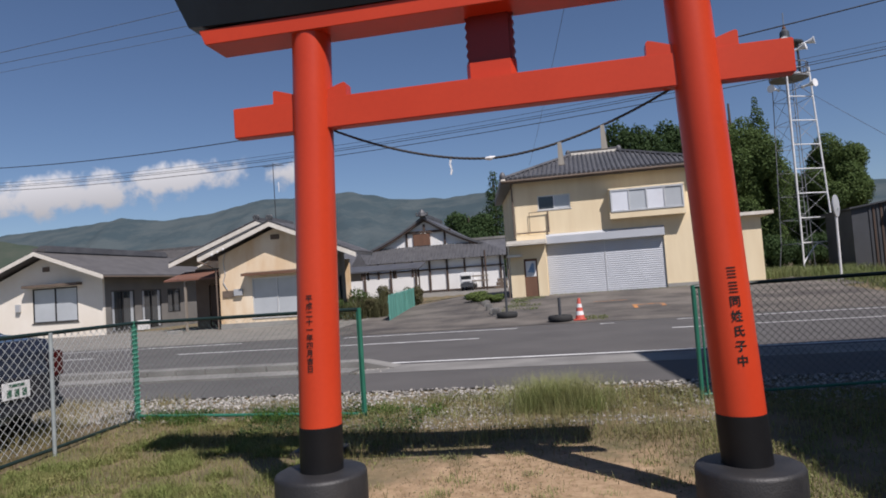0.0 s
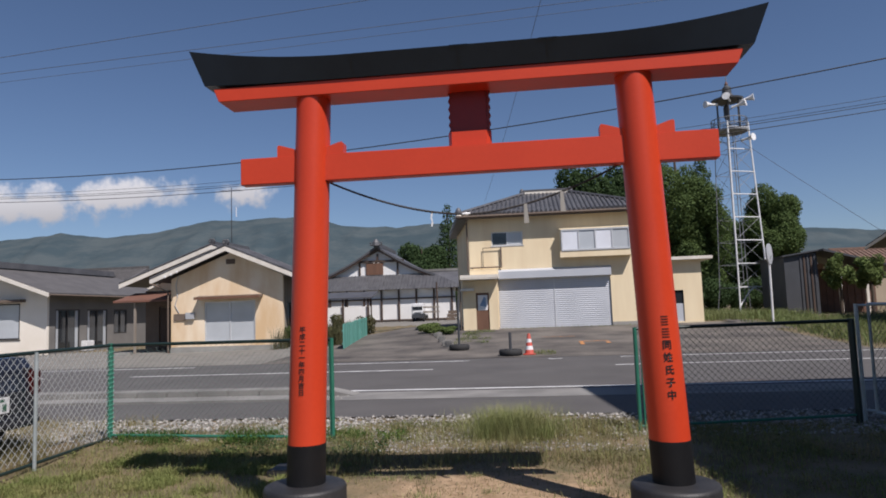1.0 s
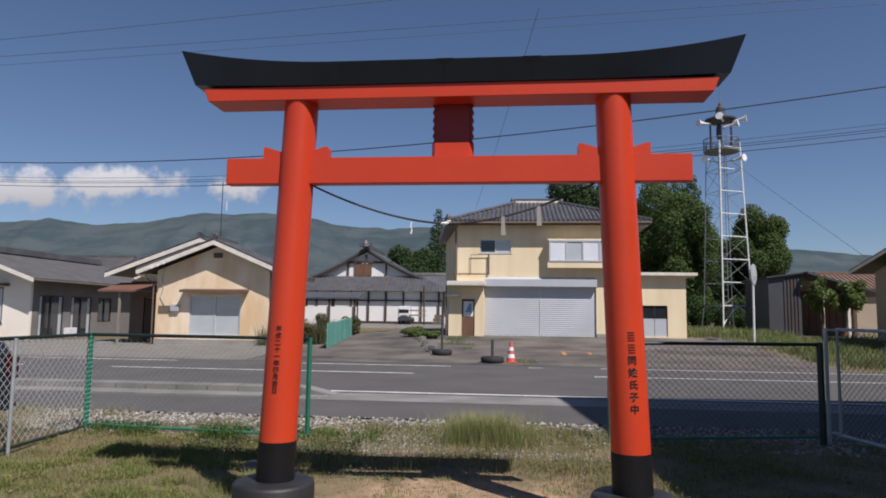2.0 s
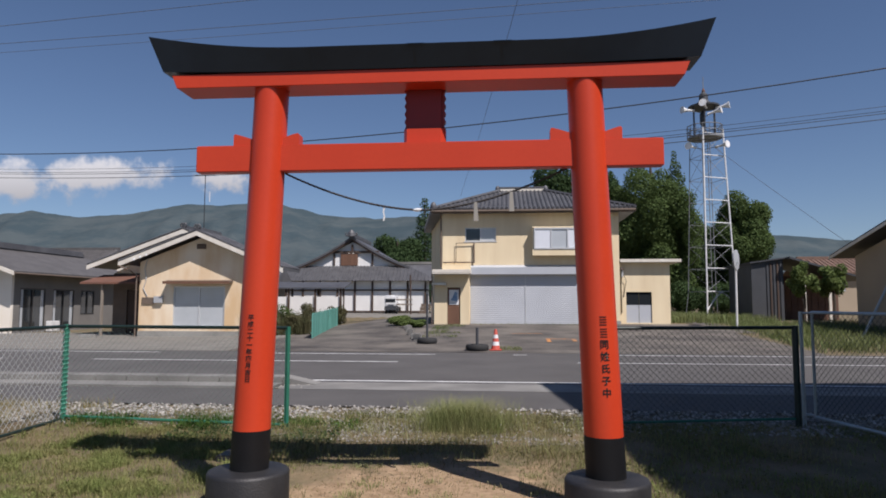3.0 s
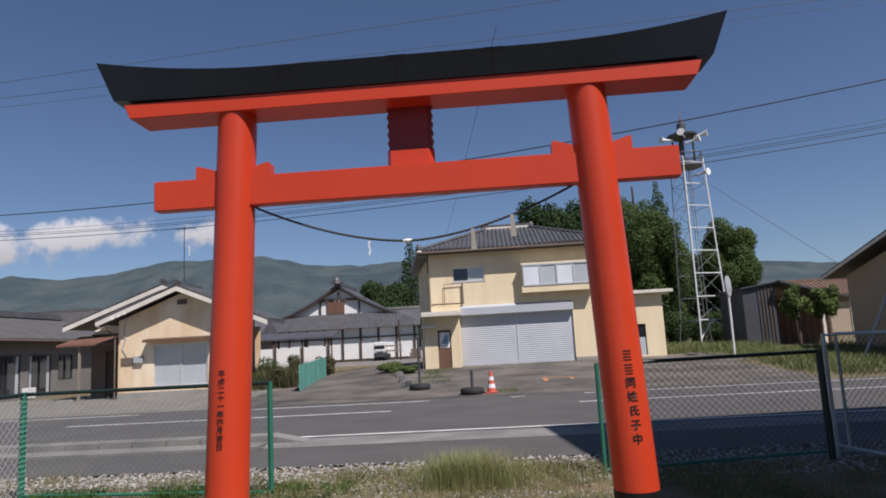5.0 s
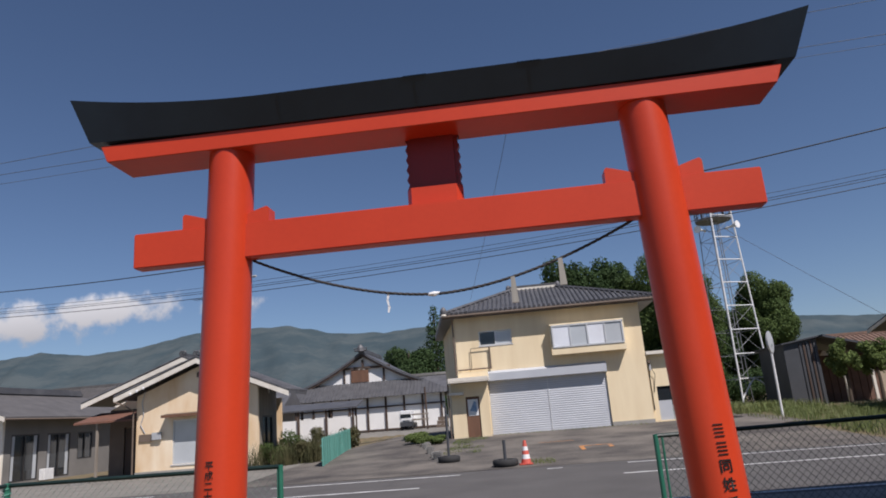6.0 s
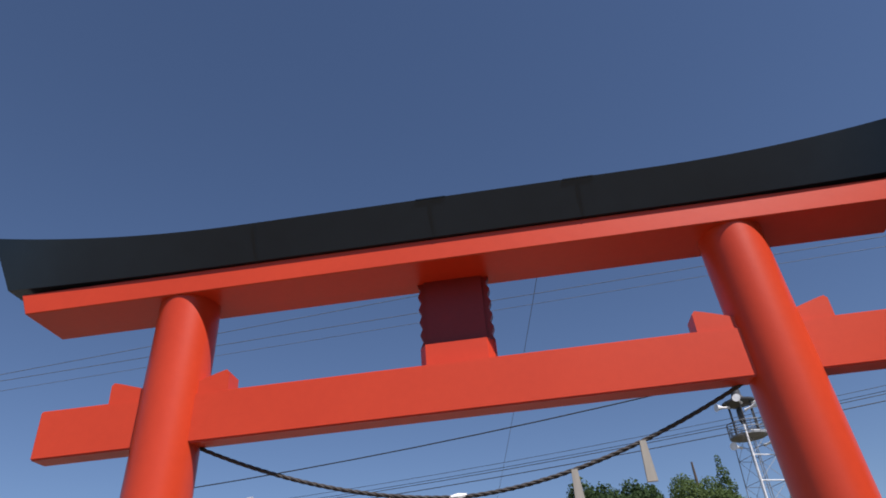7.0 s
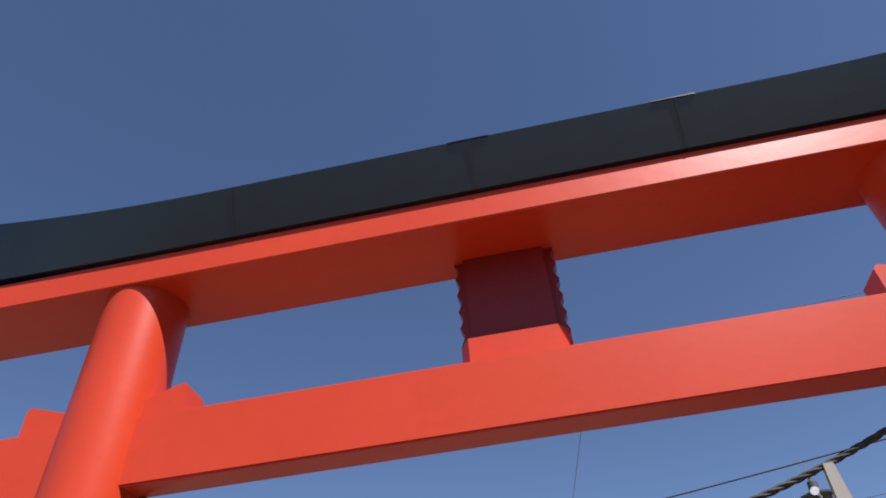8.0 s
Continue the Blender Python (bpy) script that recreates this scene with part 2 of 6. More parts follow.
def yard_ground():
    """Soil with worn sandy ground between the pillars and grassy ground round it."""
    m = mat("yard_ground", (0.185, 0.135, 0.078), (0.100, 0.088, 0.040), scale=2.2, rough=0.95, bump=0.5, grain=45, contrast=1.4)
    n, l = m.node_tree.nodes, m.node_tree.links
    p = n["Principled BSDF"]
    old = p.inputs["Base Color"].links[0].from_socket
    c = n.new("ShaderNodeTexCoord")
    s = n.new("ShaderNodeMapping")
    s.vector_type = "POINT"
    s.inputs["Location"].default_value = (0.0, 0.15, 0)
    s.inputs["Scale"].default_value = (0.64, 0.50, 0)
    l.new(c.outputs["Object"], s.inputs[0])
    d = n.new("ShaderNodeVectorMath")
    d.operation = "LENGTH"
    l.new(s.outputs[0], d.inputs[0])
    ns = n.new("ShaderNodeTexNoise")
    ns.inputs["Scale"].default_value, ns.inputs["Detail"].default_value = 2.6, 6
    l.new(c.outputs["Object"], ns.inputs["Vector"])
    ad = n.new("ShaderNodeMath")
    ad.operation = "MULTIPLY_ADD"
    ad.inputs[1].default_value = 1.1
    l.new(ns.outputs["Fac"], ad.inputs[0])
    l.new(d.outputs["Value"], ad.inputs[2])
    mr = n.new("ShaderNodeMapRange")
    mr.inputs[1].default_value, mr.inputs[2].default_value = 1.25, 1.6
    l.new(ad.outputs[0], mr.inputs[0])
    fine = n.new("ShaderNodeTexNoise")
    fine.inputs["Scale"].default_value, fine.inputs["Detail"].default_value, fine.inputs["Roughness"].default_value = 9, 12, 0.78
    l.new(c.outputs["Object"], fine.inputs["Vector"])
    grit = n.new("ShaderNodeMapRange")
    grit.inputs[1].default_value, grit.inputs[2].default_value = 0.30, 0.68
    l.new(fine.outputs["Fac"], grit.inputs[0])
    sand = n.new("ShaderNodeMixRGB")
    sand.inputs[1].default_value, sand.inputs[2].default_value = (0.17, 0.105, 0.052, 1), (0.43, 0.305, 0.185, 1)
    l.new(grit.outputs[0], sand.inputs[0])
    mix = n.new("ShaderNodeMixRGB")
    l.new(mr.outputs[0], mix.inputs[0])
    l.new(sand.outputs[0], mix.inputs[1])
    l.new(old, mix.inputs[2])
    l.new(mix.outputs[0], p.inputs["Base Color"])
    return m


YARD = yard_ground()


# ---- building blocks ----
def root_of(ob):
    while ob.parent:
        ob = ob.parent
    return ob


def thing(name, label, category, at=(0, 0, 0), group="", kind=""):
    ob = new(name)
    ob.location = at
    return tagged(ob, label, category, group, kind)


def finish(name, mesh, material, parent, label, smooth, kind):
    mesh.materials.append(material)
    if smooth:
        mesh.polygons.foreach_set("use_smooth", [True] * len(mesh.polygons))
        mesh.set_sharp_from_angle(angle=radians(42))
    ob = new(name, mesh)
    if parent:
        mesh.transform(Matrix.Translation(-root_of(parent).location))
        ob.parent = parent
    return tagged(ob, label, "", "", kind)


def part(name, bm, material, parent, label="", smooth=False, kind=""):
    """One mesh, given in world coordinates, under a thing or a part."""
    bmesh.ops.recalc_face_normals(bm, faces=bm.faces)
    mesh = bpy.data.meshes.new(name)
    bm.to_mesh(mesh)
    bm.free()
    return finish(name, mesh, material, parent, label, smooth, kind)


def raw(name, verts, faces, material, parent=None, label="", smooth=False, kind=""):
    mesh = bpy.data.meshes.new(name)
    mesh.from_pydata(verts, [], faces)
    mesh.update()
    return finish(name, mesh, material, parent, label, smooth, kind)


def single(ob, label, category, group="", kind=""):
    return tagged(ob, label, category, group, kind)


def box(bm, x0, x1, y0, y1, z0, z1, bevel=0.0):
    v = [bm.verts.new(c) for c in ((x0, y0, z0), (x1, y0, z0), (x1, y1, z0), (x0, y1, z0), (x0, y0, z1), (x1, y0, z1), (x1, y1, z1), (x0, y1, z1))]
    f = [bm.faces.new([v[i] for i in q]) for q in ((3, 2, 1, 0), (4, 5, 6, 7), (0, 1, 5, 4), (1, 2, 6, 5), (2, 3, 7, 6), (3, 0, 4, 7))]
    if bevel:
        bmesh.ops.bevel(bm, geom=list({e for q in f for e in q.edges}), offset=bevel, segments=2, affect="EDGES")
    return bm


def boxes(*rows, bevel=0.0):
    bm = bmesh.new()
    for r in rows:
        box(bm, *r, bevel=bevel)
    return bm


def prism(bm, outline, lo, hi, axis="y"):
    """A closed outline pushed from lo to hi along an axis; the outline is in (x, z), (y, z) or (x, y)."""
    put = {"y": lambda a, b, h: (a, h, b), "x": lambda a, b, h: (h, a, b), "z": lambda a, b, h: (a, b, h)}[axis]
    r0 = [bm.verts.new(put(a, b, lo)) for a, b in outline]
    r1 = [bm.verts.new(put(a, b, hi)) for a, b in outline]
    n = len(outline)
    bm.faces.new(r0)
    bm.faces.new(r1[::-1])
    for i in range(n):
        bm.faces.new((r0[i], r1[i], r1[(i + 1) % n], r0[(i + 1) % n]))
    return bm


def tube(bm, pts, r, seg=8):
    """A round bar along points; r is one radius or one for each point."""
    pts = [Vector(p) for p in pts]
    rings = []
    for i, p in enumerate(pts):
        d = (pts[min(i + 1, len(pts) - 1)] - pts[max(i - 1, 0)]).normalized()
        side = d.cross(Vector((0, 0, 1)) if abs(d.z) < 0.9 else Vector((0, 1, 0))).normalized()
        up = side.cross(d)
        rad = r[i] if isinstance(r, (list, tuple)) else r
        rings.append([bm.verts.new(p + rad * (math.cos(2 * math.pi * k / seg) * side + math.sin(2 * math.pi * k / seg) * up)) for k in range(seg)])
    for a, b in zip(rings, rings[1:]):
        for k in range(seg):
            bm.faces.new((a[k], a[(k + 1) % seg], b[(k + 1) % seg], b[k]))
    bm.faces.new(rings[0][::-1])
    bm.faces.new(rings[-1])
    return bm


def tubes(*rows, seg=8):
    bm = bmesh.new()
    for pts, r in rows:
        tube(bm, pts, r, seg)
    return bm


def lathe(bm, profile, centre, seg=32):
    """Turns (radius, z) rows round an upright axis."""
    cx, cy, cz = centre
    rings = [[bm.verts.new((cx + r * math.cos(2 * math.pi * k / seg), cy + r * math.sin(2 * math.pi * k / seg), cz + z)) for k in range(seg)] for r, z in profile]
    for a, b in zip(rings, rings[1:]):
        for k in range(seg):
            bm.faces.new((a[k], a[(k + 1) % seg], b[(k + 1) % seg], b[k]))
    bm.faces.new(rings[0][::-1])
    bm.faces.new(rings[-1])
    return bm


def wall(bm, a0, a1, z0, z1, lo, hi, holes=(), axis="y"):
    """A wall along x (axis y) or along y (axis x) from lo to hi in thickness, with openings (a0, a1, z0, z1) cut right through it."""
    xs = sorted({a0, a1, *[v for h in holes for v in h[:2]]})
    zs = sorted({z0, z1, *[v for h in holes for v in h[2:]]})
    for p, q in zip(xs, xs[1:]):
        for s, t in zip(zs, zs[1:]):
            if any(h[0] <= p and q <= h[1] and h[2] <= s and t <= h[3] for h in holes):
                continue
            if axis == "y":
                box(bm, p, q, lo, hi, s, t)
            else:
                box(bm, lo, hi, p, q, s, t)
    bmesh.ops.remove_doubles(bm, verts=bm.verts, dist=1e-5)
    return bm


def window(parent, x0, x1, z0, z1, y, panes=2, frame_mat=ALU, pane_mat=PALE_GLASS, w=0.05, depth=0.08, sill=True, name="window", label=""):
    """A sliding window that faces -y with its front at y: frame, sill and panes."""
    f = bmesh.new()
    box(f, x0, x1, y, y + depth, z1 - w, z1)
    box(f, x0, x1, y, y + depth, z0, z0 + w)
    box(f, x0, x0 + w, y, y + depth, z0 + w, z1 - w)
    box(f, x1 - w, x1, y, y + depth, z0 + w, z1 - w)
    step = (x1 - x0 - 2 * w) / panes
    for i in range(1, panes):
        c = x0 + w + i * step
        box(f, c - w / 2, c + w / 2, y + 0.004, y + depth - 0.004, z0 + w, z1 - w)
    win = part(name, f, frame_mat, parent, label)
    for i in range(panes):
        a = x0 + w + i * step
        part("pane", boxes((a + 0.002, a + step - 0.002, y + 0.03 + 0.012 * (i % 2), y + 0.036 + 0.012 * (i % 2), z0 + w, z1 - w)), pane_mat, win)
    if sill:
        part("sill", boxes((x0 - 0.05, x1 + 0.05, y - 0.06, y - 0.003, z0 - 0.05, z0 - 0.003)), frame_mat, win)
    return win


def slope_rows(bm, p, q, r, s, pitch=0.27, rad=0.06):
    """Rows of round cover tiles on a roof slope: eave from p to q, ridge from s to r (r above q)."""
    p, q, r, s = Vector(p), Vector(q), Vector(r), Vector(s)
    n = max(2, int((q - p).length / pitch))
    nrm = (q - p).cross(s - p).normalized()
    if nrm.z < 0:
        nrm = -nrm
    for i in range(n + 1):
        e = p.lerp(q, i / n)
        # where this row meets the ridge or the hips
        t = (e - p).length / (q - p).length
        a = (s - p).dot((q - p).normalized()) / (q - p).length
        b = (r - p).dot((q - p).normalized()) / (q - p).length
        rise = 1.0 if a <= t <= b else (t / a if t < a else (1 - t) / (1 - b))
        if rise < 0.05:
            continue
        up = (s - p) - (q - p).normalized() * (s - p).dot((q - p).normalized())
        steps = max(2, int(up.length * rise / 0.3))
        for k in range(steps):
            e0, e1 = e + up * rise * k / steps, e + up * rise * (k + 1) / steps
            tube(bm, [e0 + nrm * (rad * 0.75), e1 + nrm * (rad * 0.45)], rad, 5)


# ---- the lie of the land ----
def smooth(a, b, v):
    t = min(1.0, max(0.0, (v - a) / (b - a)))
    return t * t * (3 - 2 * t)


def land(x, y):
    """Height of the ground: level at the shrine and the road, rising beyond it towards the temple."""
    rise = 0.042 * (min(max(y, 16.0), 29.0) - 16.0) + 0.008 * (min(max(y, 29.0), 80.0) - 29.0)
    dip = -0.075 * (1 - smooth(1.3, 2.7, y)) if y < 2.7 else 0.0
    return dip + rise * (0.12 + 0.88 * smooth(-14.0, -4.0, x) if y < 45 else 1.0)


def sheet(name, x0, x1, y0, y1, lift, material, label, nx=8, ny=8, category="", thick=0.0):
    """A piece of paved ground that follows the land."""
    v, f = [], []
    for j in range(ny + 1):
        for i in range(nx + 1):
            x, y = x0 + (x1 - x0) * i / nx, y0 + (y1 - y0) * j / ny
            v.append((x, y, land(x, y) + lift))
    for j in range(ny):
        for i in range(nx):
            a = j * (nx + 1) + i
            f.append((a, a + 1, a + nx + 2, a + nx + 1))
    return tagged(raw(name, v, f, material), label, category or name, "", "structure")


def ground_sheet():
    gx = sorted({*[float(v) for v in np.linspace(-12, 12, 49)], *[float(v) for v in np.linspace(-60, 60, 61)], -4000.0, -2000.0, -800.0, -300.0, -120.0, 120.0, 300.0, 800.0, 2000.0, 4000.0})
    gy = sorted({*[float(v) for v in np.linspace(-8, 5, 53)], *[float(v) for v in np.linspace(-20, 90, 56)], -1000.0, -200.0, -60.0, 150.0, 300.0, 800.0, 2000.0, 4500.0})
    v, f = [], []
    for y in gy:
        for x in gx:
            z = land(x, y) + (0.03 * noise.noise((x * 0.9, y * 0.9, 0)) + 0.012 * noise.noise((x * 3, y * 3, 5)) if abs(x) < 12 and -8 < y < 4 else 0)
            v.append((x, y, z - (0.012 if y > 4.2 else 0)))
    n = len(gx)
    for j in range(len(gy) - 1):
        for i in range(n - 1):
            a = j * n + i
            f.append((a, a + 1, a + n + 1, a + n))
    return tagged(raw("ground", v, f, YARD, smooth=True), "dry soil and short grass with a worn sandy path", "ground", "", "structure")


ground_sheet()
sheet("pavement", -60, 60, 4.45, 6.35, 0.012, ASPHALT, "dark asphalt roadside pavement", 20, 2)
sheet("road", -120, 120, 7.42, 15.9, 0.004, ASPHALT, "grey asphalt two-lane road", 40, 4)
sheet("gutter_strip", -3.3, 60, 6.35, 7.42, 0.016, GUTTER, "pale worn concrete strip along the road", 20, 1, "pavement")
sheet("gravel_lot", -60, -8.2, 15.9, 27, 0.008, LOT, "pale grey gravel forecourt before the houses", 16, 6, "ground")
sheet("driveway", -8.2, -1.2, 15.9, 54, 0.014, ASPHALT_OLD, "worn asphalt lane leading to the temple", 8, 20, "road")
sheet("forecourt", -1.2, 10.2, 15.9, 29.2, 0.010, ASPHALT_OLD, "worn asphalt forecourt before the garage", 8, 8, "pavement")
sheet("temple_court", -14.0, -3.8, 43.0, 54.82, 0.022, LOT, "pale worn yard before the temple wall", 10, 8, "ground")
sheet("side_lane", 10.2, 11.2, 24, 40, 0.010, ASPHALT_OLD, "worn asphalt lane beside the tower", 2, 8, "road")
LINES = [(-60, 60, 7.72, 7.86), (-40, -13, 12.2, 12.34), (-10.4, -2.1, 12.16, 12.3), (2.5, 60, 12.3, 12.44), (-60, -10, 15.0, 15.14), (-6.6, -1.4, 14.9, 15.04), (0.9, 1.3, 14.9, 15.04), (3.0, 60, 15.1, 15.24)]
for x0, x1, y0, y1 in LINES:
    sheet("road_marking", x0, x1, y0, y1, 0.009, LINE_WHITE, "worn white painted road line", 4, 1, "road marking")
for x0, x1, y0, y1 in ((2.2, 3.3, 20.6, 20.75), (2.2, 2.35, 19.4, 20.6), (3.15, 3.3, 19.8, 20.6), (0.9, 2.2, 23.0, 23.1)):
    sheet("road_marking", x0, x1, y0, y1, 0.018, LINE_ORANGE, "faded orange paint marks on asphalt", 2, 2, "road marking")
kerb = thing("kerb", "raised pale concrete kerb stones along the pavement", "kerb", (-3.4, 7.1, 0), kind="structure")
for i in range(30):
    part("kerb_stone", box(bmesh.new(), -4.0 - 0.6 * i, -3.41 - 0.6 * i, 6.95, 7.4, 0.0, 0.15, 0.012), GUTTER, kerb)
part("kerb_ramp", prism(bmesh.new(), [(-3.4, 0.0), (-3.4, 0.15), (-2.8, 0.02), (-2.8, 0.0)], 6.95, 7.4), GUTTER, kerb)
part("slab_strip", boxes((-60, -3.4, 6.36, 6.94, 0.0, 0.05)), GUTTER, kerb)


# ---- torii ----
def torii():
    t = thing("torii_gate", "vermilion wooden shrine gate with black top lintel and black feet", "torii gate")
    for side in (-1, 1):
        def axis_x(z):
            return side * (1.376 - 0.0378 * z)

        def pillar(z0, z1, extra):
            bm = bmesh.new()
            rows = 10
            rings = []
            for i in range(rows + 1):
                z = z0 + (z1 - z0) * i / rows
                r = 0.1465 - 0.0032 * z + extra
                rings.append([bm.verts.new((axis_x(z) + r * math.cos(a), r * math.sin(a), z)) for a in (2 * math.pi * k / 48 for k in range(48))])
            for p, q in zip(rings, rings[1:]):
                for k in range(48):
                    bm.faces.new((p[k], p[(k + 1) % 48], q[(k + 1) % 48], q[k]))
            bm.faces.new(rings[0][::-1])
            bm.faces.new(rings[-1])
            return bm
        col = part("pillar", pillar(0.10, 3.215, 0.0), VERMILION, t, "round vermilion pillar", smooth=True)
        part("black_foot", pillar(0.12, 0.49, 0.003), BLACK_PAINT, col, "black painted foot", smooth=True)
        pl = bmesh.new()
        lathe(pl, [(0.315, -0.25), (0.315, 0.155), (0.305, 0.175), (0.29, 0.182), (0.16, 0.19)], (side * 1.376, 0, 0), 48)
        part("plinth", pl, PLINTH, t, "round black concrete plinth", smooth=True)
    nuki = part("tie_beam", box(bmesh.new(), -1.853, 1.838, -0.06, 0.042, 2.523, 2.737, 0.006), VERMILION, t)
    for end, near in ((-1.548, -1.40), (-1.008, -1.15), (1.53, 1.39), (0.983, 1.13)):
        d = 1 if near > end else -1
        bm = prism(bmesh.new(), [(near + d * 0.06, 2.738), (near + d * 0.06, 2.772), (end + d * 0.05, 2.822), (end + d * 0.012, 2.832), (end, 2.82), (end, 2.738)], -0.052, 0.052)
        part("wedge", bm, VERMILION, t)
    sh = bmesh.new()
    prism(sh, [(-1.995, 3.192), (1.985, 3.192), (2.03, 3.302), (-2.04, 3.302)], -0.145, 0.145)
    bmesh.ops.bevel(sh, geom=sh.edges[:], offset=0.004, segments=1, affect="EDGES")
    part("lower_lintel", sh, VERMILION, t, "vermilion lower lintel")
    ka = bmesh.new()
    n = 40
    rings = []
    for i in range(n + 1):
        u = -1 + 2 * i / n
        c = max(0.0, (abs(u) - 0.42) / 0.58) ** 2
        zt, zb = 3.468 + 0.125 * c, 3.304 + 0.022 * c
        xt, xb = u * 2.20, u * 2.105
        rings.append([ka.verts.new(q) for q in ((xb, -0.160, zb), (xt, -0.232, zt), (xt * 0.995, 0, zt + 0.055), (xt, 0.232, zt), (xb, 0.160, zb))])
    for p, q in zip(rings, rings[1:]):
        for k in range(5):
            ka.faces.new((p[k], p[(k + 1) % 5], q[(k + 1) % 5], q[k]))
    ka.faces.new(rings[0][::-1])
    ka.faces.new(rings[-1])
    top = part("top_lintel", ka, BLACK_METAL, t, "black metal-clad curved top lintel", smooth=True)
    for x in (-0.05, 0.62):
        part("lap_seam", box(bmesh.new(), x - 0.07, x + 0.07, -0.234, -0.18, 3.464, 3.472, 0.002), BLACK_METAL, top)
    for x in (-0.88, -0.05, 0.62):
        part("sheet_seam", prism(bmesh.new(), [(-0.158, 3.308), (-0.1635, 3.308), (-0.2345, 3.464), (-0.229, 3.464)], x, x + 0.006, "x"), BLACK_METAL, top, "thin upright seam in the metal cladding")
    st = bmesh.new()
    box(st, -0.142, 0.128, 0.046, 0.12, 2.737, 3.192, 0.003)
    strut = part("tablet", st, TABLET_SHADE_RED, t, "tablet panel between the beams, lintel shade in its deep crimson")
    foot = [(-0.150, 0.028), (0.124, 0.028), (0.160, 0.075), (0.160, 0.13), (-0.178, 0.13), (-0.178, 0.075)]
    part("tablet_foot", prism(bmesh.new(), foot, 2.738, 2.868, "z"), VERMILION, strut)
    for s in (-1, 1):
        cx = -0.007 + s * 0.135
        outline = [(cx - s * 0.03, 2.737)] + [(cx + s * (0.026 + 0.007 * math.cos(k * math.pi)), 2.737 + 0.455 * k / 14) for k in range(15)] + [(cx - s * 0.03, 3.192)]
        part("scalloped_side", prism(bmesh.new(), outline, 0.065, 0.11), TABLET_SHADE_RED, strut)
    return t


def on_pillar(side, ob_mesh, z, shift, lift):
    """Bends a flat mesh in (x, z) round the front of a pillar."""
    for v in ob_mesh.vertices:
        x, zz = v.co.x + shift, v.co.z + z
        r = 0.1465 - 0.0032 * zz + lift + v.co.y
        a = x / r
        v.co = Vector((side * (1.376 - 0.0378 * zz) + r * math.sin(a), -r * math.cos(a), zz))


def glyph(ch, size):
    cu = bpy.data.curves.new("glyph", "FONT")
    cu.body, cu.size, cu.align_x, cu.align_y = ch, size, "CENTER", "CENTER"
    cu.offset = size * 0.021
    ob = bpy.data.objects.new("glyph", cu)
    scene.collection.objects.link(ob)
    dg = bpy.context.evaluated_depsgraph_get()
    me = bpy.data.meshes.new_from_object(ob.evaluated_get(dg))
    bpy.data.objects.remove(ob)
    bm = bmesh.new()
    bm.from_mesh(me)
    bmesh.ops.triangulate(bm, faces=bm.faces)
    for _ in range(2):
        long = [e for e in bm.edges if e.calc_length() > size * 0.22]
        if long:
            bmesh.ops.subdivide_edges(bm, edges=long, cuts=1)
            bmesh.ops.triangulate(bm, faces=bm.faces)
    for v in bm.verts:
        v.co = Vector((v.co.x, 0, v.co.y))
    bm.to_mesh(me)
    bm.free()
    return me


def inscriptions(gate):
    pillars = [o for o in gate.children if o.name.startswith("pillar")]
    for side, pillar, text, z0, pitch, size, shift in ((-1, pillars[0], "平成二十一年四月吉日", 1.358, 0.0525, 0.050, -0.006), (1, pillars[1], "##同姓氏子中", 1.345, 0.0885, 0.070, 0.022)):
        for i, ch in enumerate(text):
            z = z0 - i * pitch
            if ch == "#":
                bm = bmesh.new()
                for k in range(4):
                    for j in range(8):
                        x0 = -0.026 + 0.0065 * j
                        box(bm, x0, x0 + 0.0065, -0.0005, 0.0005, -0.031 + 0.019 * k, -0.025 + 0.019 * k)
                me = bpy.data.meshes.new("stroke_bars")
                bm.to_mesh(me)
                bm.free()
                name = "stroke_bars"
            else:
                me, name = glyph(ch, size), "written_sign"
            on_pillar(side, me, z, shift, 0.0035)
            me.materials.clear()
            finish(name, me, INK, pillar, "black brush lettering", False, "")


gate = torii()
inscriptions(gate)


def rope():
    r = thing("sacred_rope", "thin dark twisted rope sagging between the gate pillars", "rope", (0, 0.03, 2.2))
    def at(x):
        return Vector((x, 0.03, 2.21 + 0.30 * (abs(x + 0.02) / 1.1) ** 1.75))
    xs = [-1.14 + 2.28 * i / 48 for i in range(49)]
    for k in range(3):
        pts = [at(x) + 0.0042 * Vector((0, math.cos(x * 60 + k * 2.1), math.sin(x * 60 + k * 2.1))) for x in [-1.14 + 2.28 * i / 220 for i in range(221)]]
        part("strand", tubes((pts, 0.0052), seg=5), ROPE, r, smooth=True)
    for x, z in ((0.40, 0.15), (0.68, 0.155)):
        p = at(x)
        part("straw_tassel", prism(bmesh.new(), [(x - 0.012, p.z), (x + 0.012, p.z), (x + 0.024, p.z - z), (x - 0.016, p.z - z)], 0.018, 0.034), STRAW, r, "short grey straw tassel")
    p = at(-0.33)
    bm = bmesh.new()
    for k in range(3):
        o = 0.005 * (-1) ** k
        zt = p.z - 0.038 * k
        prism(bm, [(-0.337 + o, zt), (-0.323 + o, zt - 0.004), (-0.325 - o * 0.5, zt - 0.042), (-0.335 - o * 0.5, zt - 0.036)], 0.028 + 0.002 * k, 0.0295 + 0.002 * k)
    part("paper_streamer", bm, PAPER, r, "folded white paper streamer")
    p = at(-0.06)
    part("knot", tubes(([p - Vector((0.035, 0, 0.0)), p, p + Vector((0.035, 0, 0.004))], [0.008, 0.015, 0.007]), seg=8), PAPER, r, "white paper wrapped knot")


rope()


